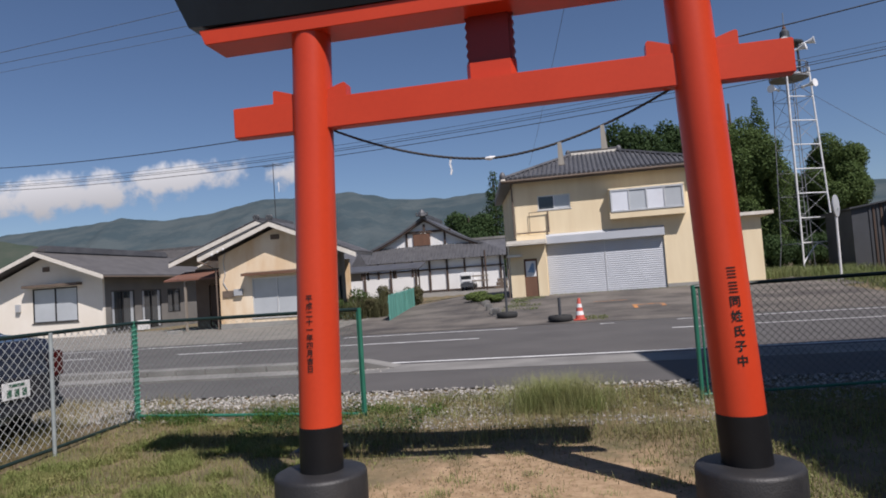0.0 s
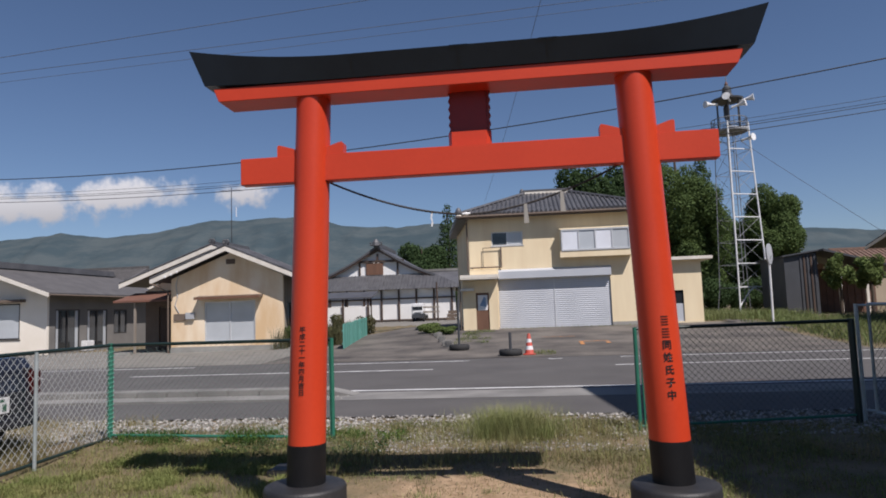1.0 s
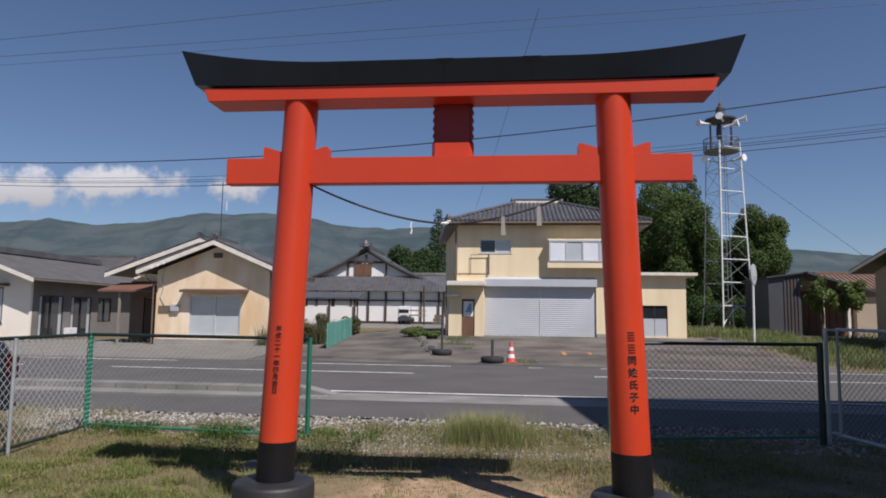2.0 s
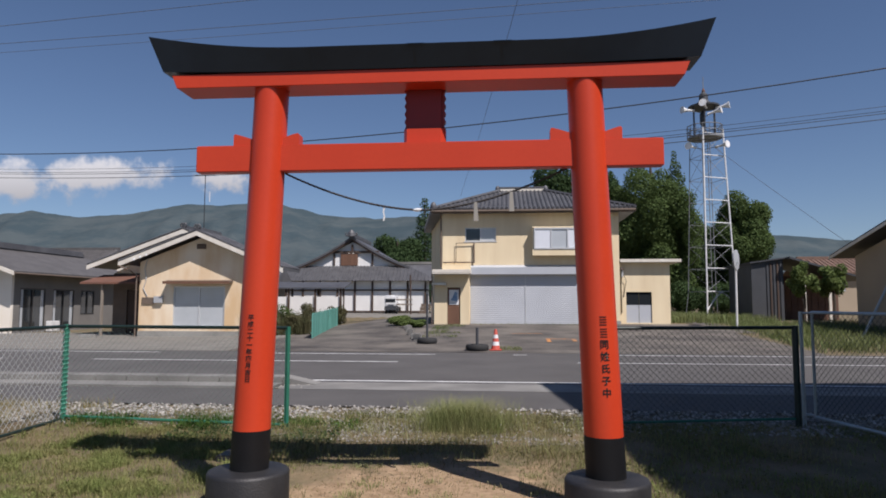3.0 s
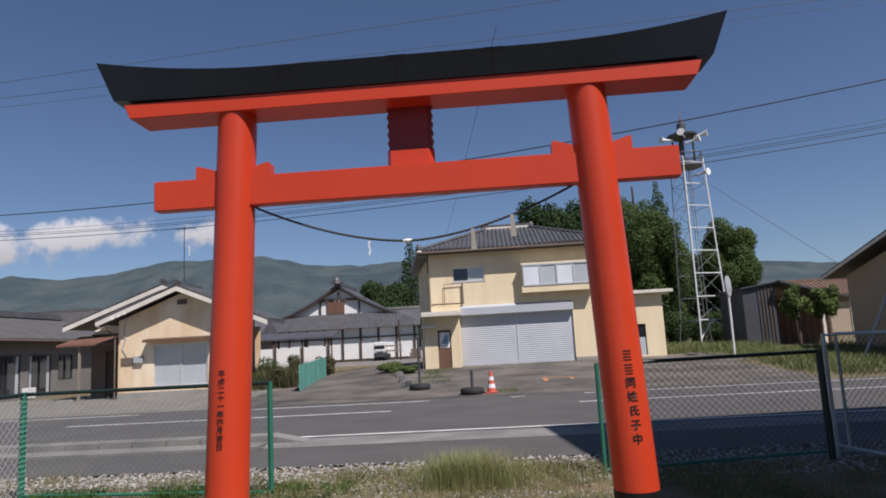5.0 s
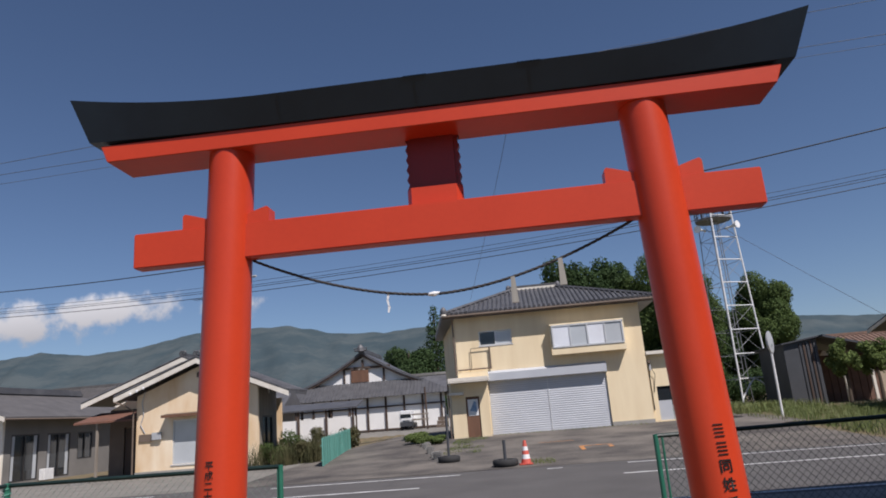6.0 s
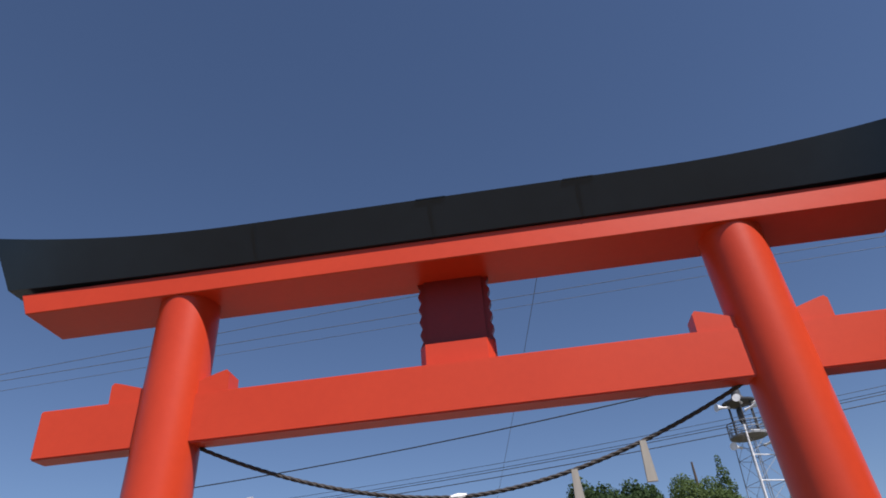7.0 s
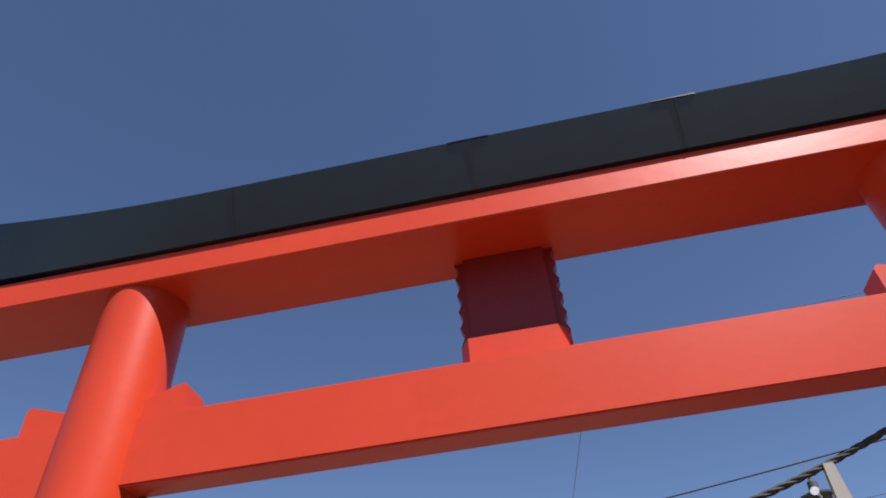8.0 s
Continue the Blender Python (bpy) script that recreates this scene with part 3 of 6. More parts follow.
# ---- chain-link fences ----
def chain_link(a, b, z0, z1, pitch=0.078, r=0.0024):
    """Crossing diagonal wires in the upright plane from a to b (x, y)."""
    a, b = Vector((*a, 0)), Vector((*b, 0))
    length, h = (b - a).length, z1 - z0
    d = (b - a).normalized()
    nrm = Vector((-d.y, d.x, 0))
    bm = bmesh.new()
    k = -h
    while k < length:
        for flip in (0, 1):
            s0, s1 = max(0.0, k), min(length, k + h)
            if s1 - s0 > 0.01:
                za, zb = z0 + (s0 - k), z0 + (s1 - k)
                if flip:
                    za, zb = z1 - (s0 - k), z1 - (s1 - k)
                p, q = a + d * s0 + Vector((0, 0, za)), a + d * s1 + Vector((0, 0, zb))
                off = nrm * (r if flip else -r)
                tube(bm, [p + off, q + off], r, 3)
        k += pitch
    return bm


def post(bm, x, y, z0, z1, r=0.024):
    tube(bm, [(x, y, z0), (x, y, z1)], r, 12)
    return bm


def fences():
    f = thing("chain_link_fence", "green chain-link fence with dark top rail at the roadside", "fence", (-3.4, 2.85, 0))
    a, b = (-4.92, 2.95), (-1.955, 2.727)
    part("corner_post", post(bmesh.new(), *a, -0.05, 1.21, 0.034), GREEN_PAINT, f, "thick green corner post", smooth=True)
    part("end_post", post(bmesh.new(), *b, -0.05, 1.20), GREEN_PAINT, f, smooth=True)
    coil = [(a[0] + 0.042 * math.cos(k * 0.9), a[1] + 0.042 * math.sin(k * 0.9), 0.06 + 0.0079 * k) for k in range(140)]
    part("lacing_wire", tubes((coil, 0.005), seg=5), mat("pale_green_wire", (0.10, 0.34, 0.25), (0.16, 0.42, 0.32), rough=0.5, bump=0), f, "pale green wire wound round the post", smooth=True)
    part("top_rail", tubes(([(*a, 1.185), (*b, 1.185)], 0.021)), DARK_RAIL, f, smooth=True)
    part("bottom_rail", tubes(([(*a, 0.06), (*b, 0.04)], 0.019)), GREEN_PAINT, f, smooth=True)
    part("wire_mesh", chain_link(a, b, 0.06, 1.17, r=0.0010), GREEN_WIRE, f, kind="stuff")
    part("mesh_stay", tubes(([(-1.985, 2.725, 0.05), (-1.985, 2.725, 1.18)], 0.006)), GREEN_PAINT, f)
    g = thing("chain_link_fence", "chain-link fence with galvanised mesh beside a parked car", "fence", (-4.88, 0.9, 0))
    c = (-4.80, -2.4)
    part("top_rail", tubes(([(*a, 1.185), (*c, 1.16)], 0.021)), DARK_RAIL, g, smooth=True)
    part("bottom_rail", tubes(([(*a, 0.03), (*c, -0.05)], 0.019)), DARK_RAIL, g, smooth=True)
    for y in (1.55, 0.0, -1.5):
        part("post", post(bmesh.new(), -4.88 + (2.95 - y) * 0.018, y, -0.2, 1.18, 0.02), ZINC, g, "pale galvanised post", smooth=True)
    part("wire_mesh", chain_link(a, c, 0.05, 1.17, pitch=0.098, r=0.0034), ZINC_WIRE, g, kind="stuff")
    h = thing("chain_link_fence", "green chain-link fence with dark rail in building shade", "fence", (2.9, 3.25, 0))
    p, q = (1.625, 3.13), (4.16, 3.41)
    part("end_post", post(bmesh.new(), *p, -0.05, 1.20), GREEN_PAINT, h, smooth=True)
    part("mesh_stay", tubes(([(p[0] + 0.06, p[1], 0.02), (p[0] + 0.06, p[1], 1.17)], 0.011)), GREEN_PAINT, h, smooth=True)
    part("corner_post", post(bmesh.new(), *q, -0.05, 1.22, 0.038), DARK_RAIL, h, "thick dark green corner post", smooth=True)
    part("top_rail", tubes(([(*p, 1.185), (*q, 1.195)], 0.021)), DARK_RAIL, h, smooth=True)
    part("wire_mesh", chain_link(p, q, 0.05, 1.18), DARK_WIRE, h, kind="stuff")
    part("bottom_rail", tubes(([(*p, 0.05), (*q, 0.10)], 0.016)), GREEN_PAINT, h, smooth=True)
    k = thing("pipe_gate", "grey steel pipe gate with wire mesh standing open", "gate", (4.5, 2.9, 0))
    e0, e1, e2 = (4.27, 3.5), (4.37, 3.42), (5.0, 0.9)
    part("hinge_post", post(bmesh.new(), *e0, -0.05, 1.39, 0.022), ZINC, k, smooth=True)
    leaf = part("leaf_frame", tubes(([(*e1, 0.12), (*e1, 1.38), (*e2, 1.36), (*e2, 0.10), (*e1, 0.12)], 0.021)), ZINC, k, smooth=True)
    for z in (0.14, 1.37):
        part("hinge", tubes(([(*e0, z), (*e1, z)], 0.014)), ZINC, k)
    part("wire_mesh", chain_link(e1, e2, 0.13, 1.37), DARK_WIRE, leaf, kind="stuff")


fences()


# ---- houses ----
def gable_roof(parent, xl, xr, apex_x, ze, za, y0, y1, thick=0.12, material=ROOF_GREY, rows=0.0, fascia=True, name="roof", ze_r=None):
    """A roof with its gable towards -y: eaves at xl and xr at heights ze and ze_r, ridge at apex_x."""
    zr = ze if ze_r is None else ze_r
    bm = bmesh.new()
    prism(bm, [(xl, ze), (apex_x, za), (xr, zr), (xr, zr + thick), (apex_x, za + thick), (xl, ze + thick)], y0, y1)
    roof = part(name, bm, material, parent)
    if rows:
        rb = bmesh.new()
        slope_rows(rb, (xl, y0, ze + thick), (xl, y1, ze + thick), (apex_x, y1, za + thick), (apex_x, y0, za + thick), rows, 0.05)
        slope_rows(rb, (xr, y0, zr + thick), (xr, y1, zr + thick), (apex_x, y1, za + thick), (apex_x, y0, za + thick), rows, 0.05)
        part("roof_tile", rb, material, roof, kind="stuff")
    if fascia:
        for a in (xl, xr):
            s, e = (1, ze) if a < apex_x else (-1, zr)
            part("bargeboard", prism(bmesh.new(), [(a - s * 0.02, e - 0.11), (apex_x, za - 0.11), (apex_x, za + 0.09), (a - s * 0.02, e + 0.09)], y0 - 0.04, y0 - 0.003), FASCIA, roof, "pale bargeboard")
    part("ridge", boxes((apex_x - 0.13, apex_x + 0.13, y0 + 0.05, y1 - 0.05, za + thick - 0.03, za + thick + 0.16), bevel=0.03), material, roof)
    return roof


def gable_wall(parent, x0, x1, z0, ze, apex_x, za, y, holes, material, t=0.15, name="wall"):
    bm = wall(bmesh.new(), x0, x1, z0, ze, y, y + t, holes)
    prism(bm, [(x0, ze), (x1, ze), (apex_x, za)], y, y + t)
    return part(name, bm, material, parent)


def house_a():
    h = thing("house", "single-storey house with white front wall and grey gabled roof", "house", (-26.7, 26, 0))
    gable_wall(h, -30.0, -23.42, 0.0, 3.0, -26.7, 4.3, 26.0, [(-27.6, -24.9, 0.85, 2.65)], STUCCO_A)
    window(h, -27.6, -24.9, 0.85, 2.65, 26.02, 2, DARK_FRAME, PALE_GLASS, 0.07, label="wide bronze-framed sliding window")
    part("window_hood", boxes((-27.9, -24.6, 25.6, 26.0, 2.7, 2.84)), SOFFIT, h)
    side_holes = [(26.6, 28.5, 0.15, 2.3), (29.1, 30.9, 0.15, 2.3), (31.5, 32.8, 0.9, 2.3)]
    part("side_wall", wall(bmesh.new(), 26.15, 36.0, 0.0, 3.0, -23.57, -23.42, side_holes, "x"), STUCCO_SHADE_GREY, h, "side wall with eave shade in its grey colour")
    for y0, y1, z0, z1 in side_holes:
        d = bmesh.new()
        for a, b in ((y0, y0 + 0.07), (y1 - 0.07, y1), ((y0 + y1) / 2 - 0.035, (y0 + y1) / 2 + 0.035)):
            box(d, -23.52, -23.44, a, b, z0, z1)
        box(d, -23.52, -23.44, y0 + 0.07, y1 - 0.07, z1 - 0.07, z1)
        box(d, -23.52, -23.44, y0 + 0.07, y1 - 0.07, z0, z0 + 0.07)
        fr = part("side_window", d, DARK_FRAME, h, "dark framed sliding door" if z0 < 0.5 else "dark framed window")
        c = 0.24 if z0 < 0.5 else 0.0
        part("pane", boxes((-23.50, -23.49, y0 + 0.07 + c, (y0 + y1) / 2 - 0.035, z0 + 0.07, z1 - 0.07)), DARK_GLASS, fr)
        part("pane", boxes((-23.485, -23.475, (y0 + y1) / 2 + 0.035, y1 - 0.07 - c, z0 + 0.07, z1 - 0.07)), DARK_GLASS, fr)
        if c:
            part("curtain", boxes((-23.50, -23.49, y0 + 0.07, y0 + 0.068 + c, z0 + 0.07, z1 - 0.07)), PALE_GLASS, fr, "pale drawn curtain behind the glass")
            part("curtain", boxes((-23.485, -23.475, y1 - 0.068 - c, y1 - 0.07, z0 + 0.07, z1 - 0.07)), PALE_GLASS, fr, "pale drawn curtain behind the glass")
    part("back_wall", boxes((-30.0, -23.42, 36.0, 36.15, 0, 3.0)), STUCCO_A, h)
    part("far_wall", boxes((-30.0, -29.85, 26.15, 36.0, 0, 3.0)), STUCCO_A, h)
    gable_roof(h, -30.6, -22.75, -26.7, 2.98, 4.42, 25.2, 36.6, rows=0.0)
    part("ridge_cap", boxes((-26.95, -26.45, 25.75, 36.2, 4.5, 4.86), bevel=0.04), ROOF_TILE, h, "dark raised ridge cap")
    part("gutter", tubes(([(-22.72, 25.2, 2.98), (-22.72, 36.6, 2.98)], 0.05), seg=6), SOFFIT, h)
    part("meter_box", box(bmesh.new(), -28.55, -28.3, 25.85, 25.998, 1.5, 1.9, 0.01), CHROME_GREY, h, "small grey meter box")
    part("vent", box(bmesh.new(), -26.9, -26.5, 25.95, 25.998, 3.5, 3.75, 0.005), SOFFIT, h)


def house_b():
    h = thing("house", "small single-storey house with stained cream wall and gabled roof", "house", (-13.2, 24, 0))
    gable_wall(h, -15.75, -10.45, 0.0, 3.4, -12.89, 4.5, 24.0, [(-14.15, -11.75, 0.5, 2.3)], STUCCO_B)
    window(h, -14.15, -11.75, 0.5, 2.3, 24.03, 2, ALU, PALE_GLASS, 0.06, label="wide sliding window with pale curtains")
    part("window_hood", prism(bmesh.new(), [(23.55, 2.42), (24.0, 2.5), (24.0, 2.58), (23.55, 2.5)], -14.42, -11.38, "x"), SOFFIT, h, "dark brown window hood")
    part("hood_board", boxes((-14.43, -11.37, 23.52, 23.548, 2.40, 2.52)), BROWN_WOOD, h, "weathered brown hood edge")
    # grey-brown side wall, darker than the cream front
    part("side_wall", wall(bmesh.new(), 24.15, 26.2, 0.0, 3.35, -10.6, -10.45, [(24.5, 25.7, 0.3, 2.2)], "x"), BOARD_GREY, h, "dark grey-brown side wall")
    fr = bmesh.new()
    for a, b in ((24.5, 24.56), (25.07, 25.13), (25.64, 25.7)):
        box(fr, -10.54, -10.46, a, b, 0.3, 2.2)
    for a, b in ((24.56, 25.07), (25.13, 25.64)):
        box(fr, -10.54, -10.46, a, b, 0.3, 0.36)
        box(fr, -10.54, -10.46, a, b, 2.14, 2.2)
    sw = part("side_window", fr, DARK_FRAME, h, "tall side window with dark panes")
    for a, b in ((24.56, 25.07), (25.13, 25.64)):
        part("pane", boxes((-10.52, -10.51, a, b, 0.36, 2.14)), DARK_GLASS, sw)
    part("left_wall", boxes((-15.75, -15.6, 24.15, 26.2, 0.0, 3.35)), STUCCO_B, h)
    part("rear_front_wall", wall(bmesh.new(), -18.3, -15.76, 0.0, 3.0, 26.2, 26.35, [(-17.6, -16.1, 0.1, 2.2)]), SOFFIT, h, "dark boarded wall in the porch")
    part("rear_left_wall", boxes((-18.3, -18.15, 26.36, 27.3, 0, 3.0)), STUCCO_B, h)
    part("back_wall", boxes((-18.3, -10.62, 27.3, 27.45, 0, 3.0)), STUCCO_B, h)
    part("rear_gable", prism(bmesh.new(), [(-18.3, 3.0), (-10.62, 3.0), (-14.35, 4.8)], 26.2, 26.35), STUCCO_B, h)
    gable_roof(h, -16.45, -8.95, -12.89, 3.28, 4.64, 23.45, 25.9, rows=0.26, material=ROOF_TILE, ze_r=2.98)
    gable_roof(h, -19.05, -10.4, -14.39, 3.24, 4.93, 25.2, 27.6, rows=0.26, material=ROOF_TILE, name="rear_roof")
    d = part("entrance_door", boxes((-17.55, -16.95, 26.24, 26.28, 0.1, 2.18), (-16.9, -16.15, 26.26, 26.3, 0.1, 2.18)), WOOD, h, "dark wooden sliding entrance door")
    part("porch_roof", prism(bmesh.new(), [(24.3, 2.42), (26.19, 2.85), (26.19, 2.93), (24.3, 2.5)], -18.8, -16.0, "x"), RUST_ROOF, h, "rusty sheet porch roof")
    part("porch_post", boxes((-17.86, -17.76, 24.45, 24.55, 0, 2.44), bevel=0.008), BOARD_GREY, h, "weathered grey porch post")
    for a, b, c, d_ in ((-16.92, -16.86, 0.1, 2.2), (-16.16, -16.1, 0.1, 2.2), (-16.86, -16.16, 2.14, 2.2), (-16.86, -16.16, 1.15, 1.2)):
        part("door_frame", boxes((a, b, 26.16, 26.2, c, d_)), ALU, h, "pale aluminium door frame")
    part("meter_box", box(bmesh.new(), -15.0, -14.6, 23.86, 23.998, 1.55, 1.85, 0.01), CHROME_GREY, h, "grey meter box")
    part("vent", box(bmesh.new(), -15.6, -15.05, 23.95, 23.998, 1.5, 1.8, 0.004), SOFFIT, h)
    part("drainpipe", tubes(([(-16.4, 23.3, 3.2), (-16.1, 23.6, 3.05), (-15.85, 23.9, 2.8), (-15.85, 23.92, 0.05)], 0.035)), SOFFIT, h, smooth=True)
    for cx, cy, cz in ((-12.89, 23.5, 4.80), (-14.39, 25.25, 5.08)):
        for d in (-1, 1):
            curl = [(cx + d * (0.05 + 0.10 * math.sin(k * 0.62) * (1 - k / 16)), cy, cz + 0.16 - 0.10 * math.cos(k * 0.62) * (1 - k / 16)) for k in range(12)]
            part("ridge_ornament", tubes((curl, [0.05 - 0.0022 * k for k in range(12)]), seg=7), ROOF_TILE, h, "curled grey ridge-end tile", smooth=True)
    # conduit and brackets at the gable edge
    part("conduit", tubes(([(-15.35, 23.9, 3.55), (-15.5, 23.95, 3.1), (-15.42, 23.97, 2.6), (-15.55, 23.97, 2.2), (-15.35, 23.97, 1.85)], 0.02), seg=6), CHROME_GREY, h, "grey service conduit down the wall")
    for k in range(3):
        part("insulator", lathe(bmesh.new(), [(0.03, 0.0), (0.05, 0.05), (0.03, 0.11)], (-15.7 + 0.28 * k, 23.36, 3.42 + 0.1 * k), 8), WHITE, h, "small white insulator")
    part("gable_vent", box(bmesh.new(), -13.1, -12.68, 23.95, 23.998, 3.98, 4.2, 0.006), SOFFIT, h)
    part("footing", boxes((-15.76, -10.44, 23.97, 23.998, 0.0, 0.3)), CONCRETE, h)
    an = thing("television_antenna", "tall television antenna mast on a roof", "antenna", (-14.2, 27, 5.0))
    part("mast", tubes(([(-14.2, 27, 5.05), (-14.2, 27, 8.1)], 0.02)), CABLE, an)
    part("boom", tubes(([(-14.75, 27, 7.95), (-13.65, 27, 7.95)], 0.012)), CABLE, an)
    for i in range(8):
        part("element", tubes(([(-14.7 + 0.14 * i, 26.75, 7.95), (-14.7 + 0.14 * i, 27.25, 7.95)], 0.008), seg=4), CABLE, an)
    part("lower_boom", tubes(([(-13.95, 27, 6.6), (-13.95, 27, 7.1)], 0.02)), WHITE, an)


def far_house(label, x0, x1, y0, y1, ze, zr, walls, tiles):
    """A two-storey house far back: only its upper part rises over the nearer roofs."""
    z = land((x0 + x1) / 2, y0)
    h = thing("house", label, "house", ((x0 + x1) / 2, y0, z))
    c = (y0 + y1) / 2
    holes = [(x0 + 0.8, x0 + 2.4, ze - 1.7, ze - 0.6), (x1 - 2.4, x1 - 0.8, ze - 1.7, ze - 0.6)]
    part("wall", wall(bmesh.new(), x0, x1, z - 0.2, ze, y0, y0 + 0.15, holes), walls, h)
    for a, b, p, q in holes:
        window(h, a, b, p, q, y0 + 0.03, 2, ALU, PALE_GLASS, 0.06)
    part("back_wall", boxes((x0, x1, y1 - 0.15, y1, z - 0.2, ze)), walls, h)
    for x in (x0, x1 - 0.15):
        part("end_wall", prism(bmesh.new(), [(y0 + 0.16, z - 0.2), (y1 - 0.16, z - 0.2), (y1 - 0.16, ze), (c, zr - 0.05), (y0 + 0.16, ze)], x, x + 0.15, "x"), walls, h)
    roof = part("roof", prism(bmesh.new(), [(y0 - 0.7, ze - 0.15), (c, zr), (y1 + 0.7, ze - 0.15), (y1 + 0.7, ze), (c, zr + 0.15), (y0 - 0.7, ze)], x0 - 0.6, x1 + 0.6, "x"), tiles, h)
    rows_ = bmesh.new()
    slope_rows(rows_, (x0 - 0.6, y0 - 0.7, ze), (x1 + 0.6, y0 - 0.7, ze), (x1 + 0.6, c, zr + 0.15), (x0 - 0.6, c, zr + 0.15), 0.4, 0.06)
    part("roof_tile", rows_, tiles, roof, kind="stuff")
    part("ridge", boxes((x0 - 0.6, x1 + 0.6, c - 0.15, c + 0.15, zr + 0.1, zr + 0.35), bevel=0.04), tiles, roof)


far_house("distant two-storey house with a blue-grey roof", -47.0, -40.5, 60, 66, 5.9, 7.2, STUCCO_A, ROOF_GREY)
far_house("distant house with reddish roof and pale wall", 29.6, 36.5, 60, 66, 4.6, 5.9, STUCCO_D, BROWN_ROOF)


def house_c():
    h = thing("garage_house", "two-storey cream house with wide grey shutter and tiled hip roof", "house", (2, 29, 0.5))
    holes = [(-1.04, 4.5, 0.4, 3.0), (-1.30, 0.28, 4.72, 5.42), (2.3, 5.35, 4.3, 5.3)]
    part("wall", wall(bmesh.new(), -2.45, 6.4, 0.4, 6.25, 29.0, 29.2, holes), STUCCO_C, h)
    part("left_wall", prism(bmesh.new(), [(-2.45, 29.2), (-2.25, 29.2), (-3.65, 37.0), (-3.85, 37.0)], 0.4, 6.25, "z"), STUCCO_C, h)
    part("right_wall", boxes((6.2, 6.4, 29.2, 37, 0.4, 6.25)), STUCCO_C, h)
    part("back_wall", boxes((-3.85, 6.4, 37, 37.2, 0.4, 6.25)), STUCCO_C, h)
    part("footing", boxes((-2.47, -1.05, 28.97, 28.998, 0.3, 0.62)), CONCRETE, h)
    part("footing", boxes((4.51, 6.42, 28.97, 28.998, 0.3, 0.72)), CONCRETE, h)
    # roller shutters
    for x0, x1 in ((-1.03, 1.72), (1.76, 4.49)):
        face = []
        for k in range(25):
            z = 0.52 + 0.1 * k
            face += [(29.10, z), (29.091, z + 0.02), (29.091, z + 0.075), (29.10, z + 0.095)]
        s = prism(bmesh.new(), face + [(29.13, 3.02), (29.13, 0.52)], x0, x1, "x")
        part("roller_shutter", s, SHUTTER, h, "grey slatted roller shutter")
    part("shutter_guide", boxes((1.72, 1.76, 29.07, 29.14, 0.5, 3.0)), ALU, h)
    part("shutter_box", prism(bmesh.new(), [(28.78, 3.03), (28.998, 3.0), (28.998, 3.5), (28.78, 3.38)], -1.06, 4.53, "x"), SHUTTER, h, "grey shutter housing")
    small = window(h, -1.30, 0.28, 4.72, 5.42, 29.04, 2, ALU, DARK_GLASS, 0.05, label="small sliding window, one pane curtained")
    [o for o in small.children if o.name.startswith("pane")][1].data.materials[0] = PALE_GLASS
    # bay window
    b = part("bay_window", boxes((2.09, 5.55, 28.5, 28.998, 3.95, 4.25), (2.09, 5.55, 28.5, 28.998, 5.33, 5.4), (2.09, 2.16, 28.56, 28.998, 4.25, 5.33), (5.48, 5.55, 28.56, 28.998, 4.25, 5.33)), STUCCO_C, h, "projecting bay window box")
    f = bmesh.new()
    w = 0.07
    box(f, 2.165, 5.475, 28.47, 28.55, 5.25, 5.325)
    box(f, 2.165, 5.475, 28.47, 28.55, 4.255, 4.33)
    for i in range(5):
        c = 2.2 + i * 0.81
        box(f, c - 0.035, c + 0.035, 28.474, 28.546, 4.33, 5.25)
    part("window_frame", f, ALU, b)
    for i in range(4):
        part("pane", boxes((2.235 + 0.81 * i, 2.975 + 0.81 * i, 28.5 + 0.01 * (i % 2), 28.506 + 0.01 * (i % 2), 4.33, 5.25)), PALE_GLASS if i % 2 else BLIND_GLASS, b)
    # entrance
    e = part("porch", wall(bmesh.new(), -2.8, -1.07, 0.4, 2.995, 28.35, 28.5, [(-2.15, -1.5, 0.4, 2.36)]), STUCCO_C, h, "small entrance porch")
    part("porch_side", boxes((-2.8, -2.65, 28.5, 28.998, 0.4, 2.995)), STUCCO_C, e)
    part("porch_side", boxes((-1.22, -1.07, 28.5, 28.998, 0.4, 2.995)), STUCCO_C, e)
    dr = part("door", box(bmesh.new(), -2.14, -1.51, 28.41, 28.46, 0.45, 2.35, 0.004), BROWN_WOOD, h, "brown door with a white poster")
    part("poster", boxes((-2.06, -1.58, 28.395, 28.407, 1.5, 2.24)), PAPER, dr, "white poster with a blue picture")
    part("poster_picture", prism(bmesh.new(), [(-1.98, 1.72), (-1.66, 1.66), (-1.66, 2.1), (-1.76, 2.16), (-1.9, 1.86)], 28.389, 28.393), mat("poster_blue", (0.12, 0.22, 0.38), (0.3, 0.4, 0.5), scale=6), dr)
    part("canopy", boxes((-2.84, -0.98, 27.6, 28.345, 3.0, 3.06), (-2.84, -0.98, 27.6, 28.998, 3.062, 3.22), bevel=0.01), FASCIA, h, "pale canopy slab")
    part("canopy_parapet", boxes((-2.44, -1.0, 28.7, 28.998, 3.222, 3.5)), STUCCO_C, h)
    part("small_canopy", box(bmesh.new(), -2.88, -2.19, 27.9, 28.345, 2.46, 2.58, 0.012), FASCIA, h)
    part("canopy_pole", tubes(([(-2.9, 28.2, 0.4), (-2.9, 28.2, 2.9), (-2.86, 27.75, 2.98)], 0.03)), SOFFIT, h)
    part("rail_frame", tubes(([(-1.76, 28.9, 3.64), (-1.74, 28.9, 4.62), (-0.84, 28.9, 4.64)], 0.02)), SOFFIT, h, "thin dark metal frame")
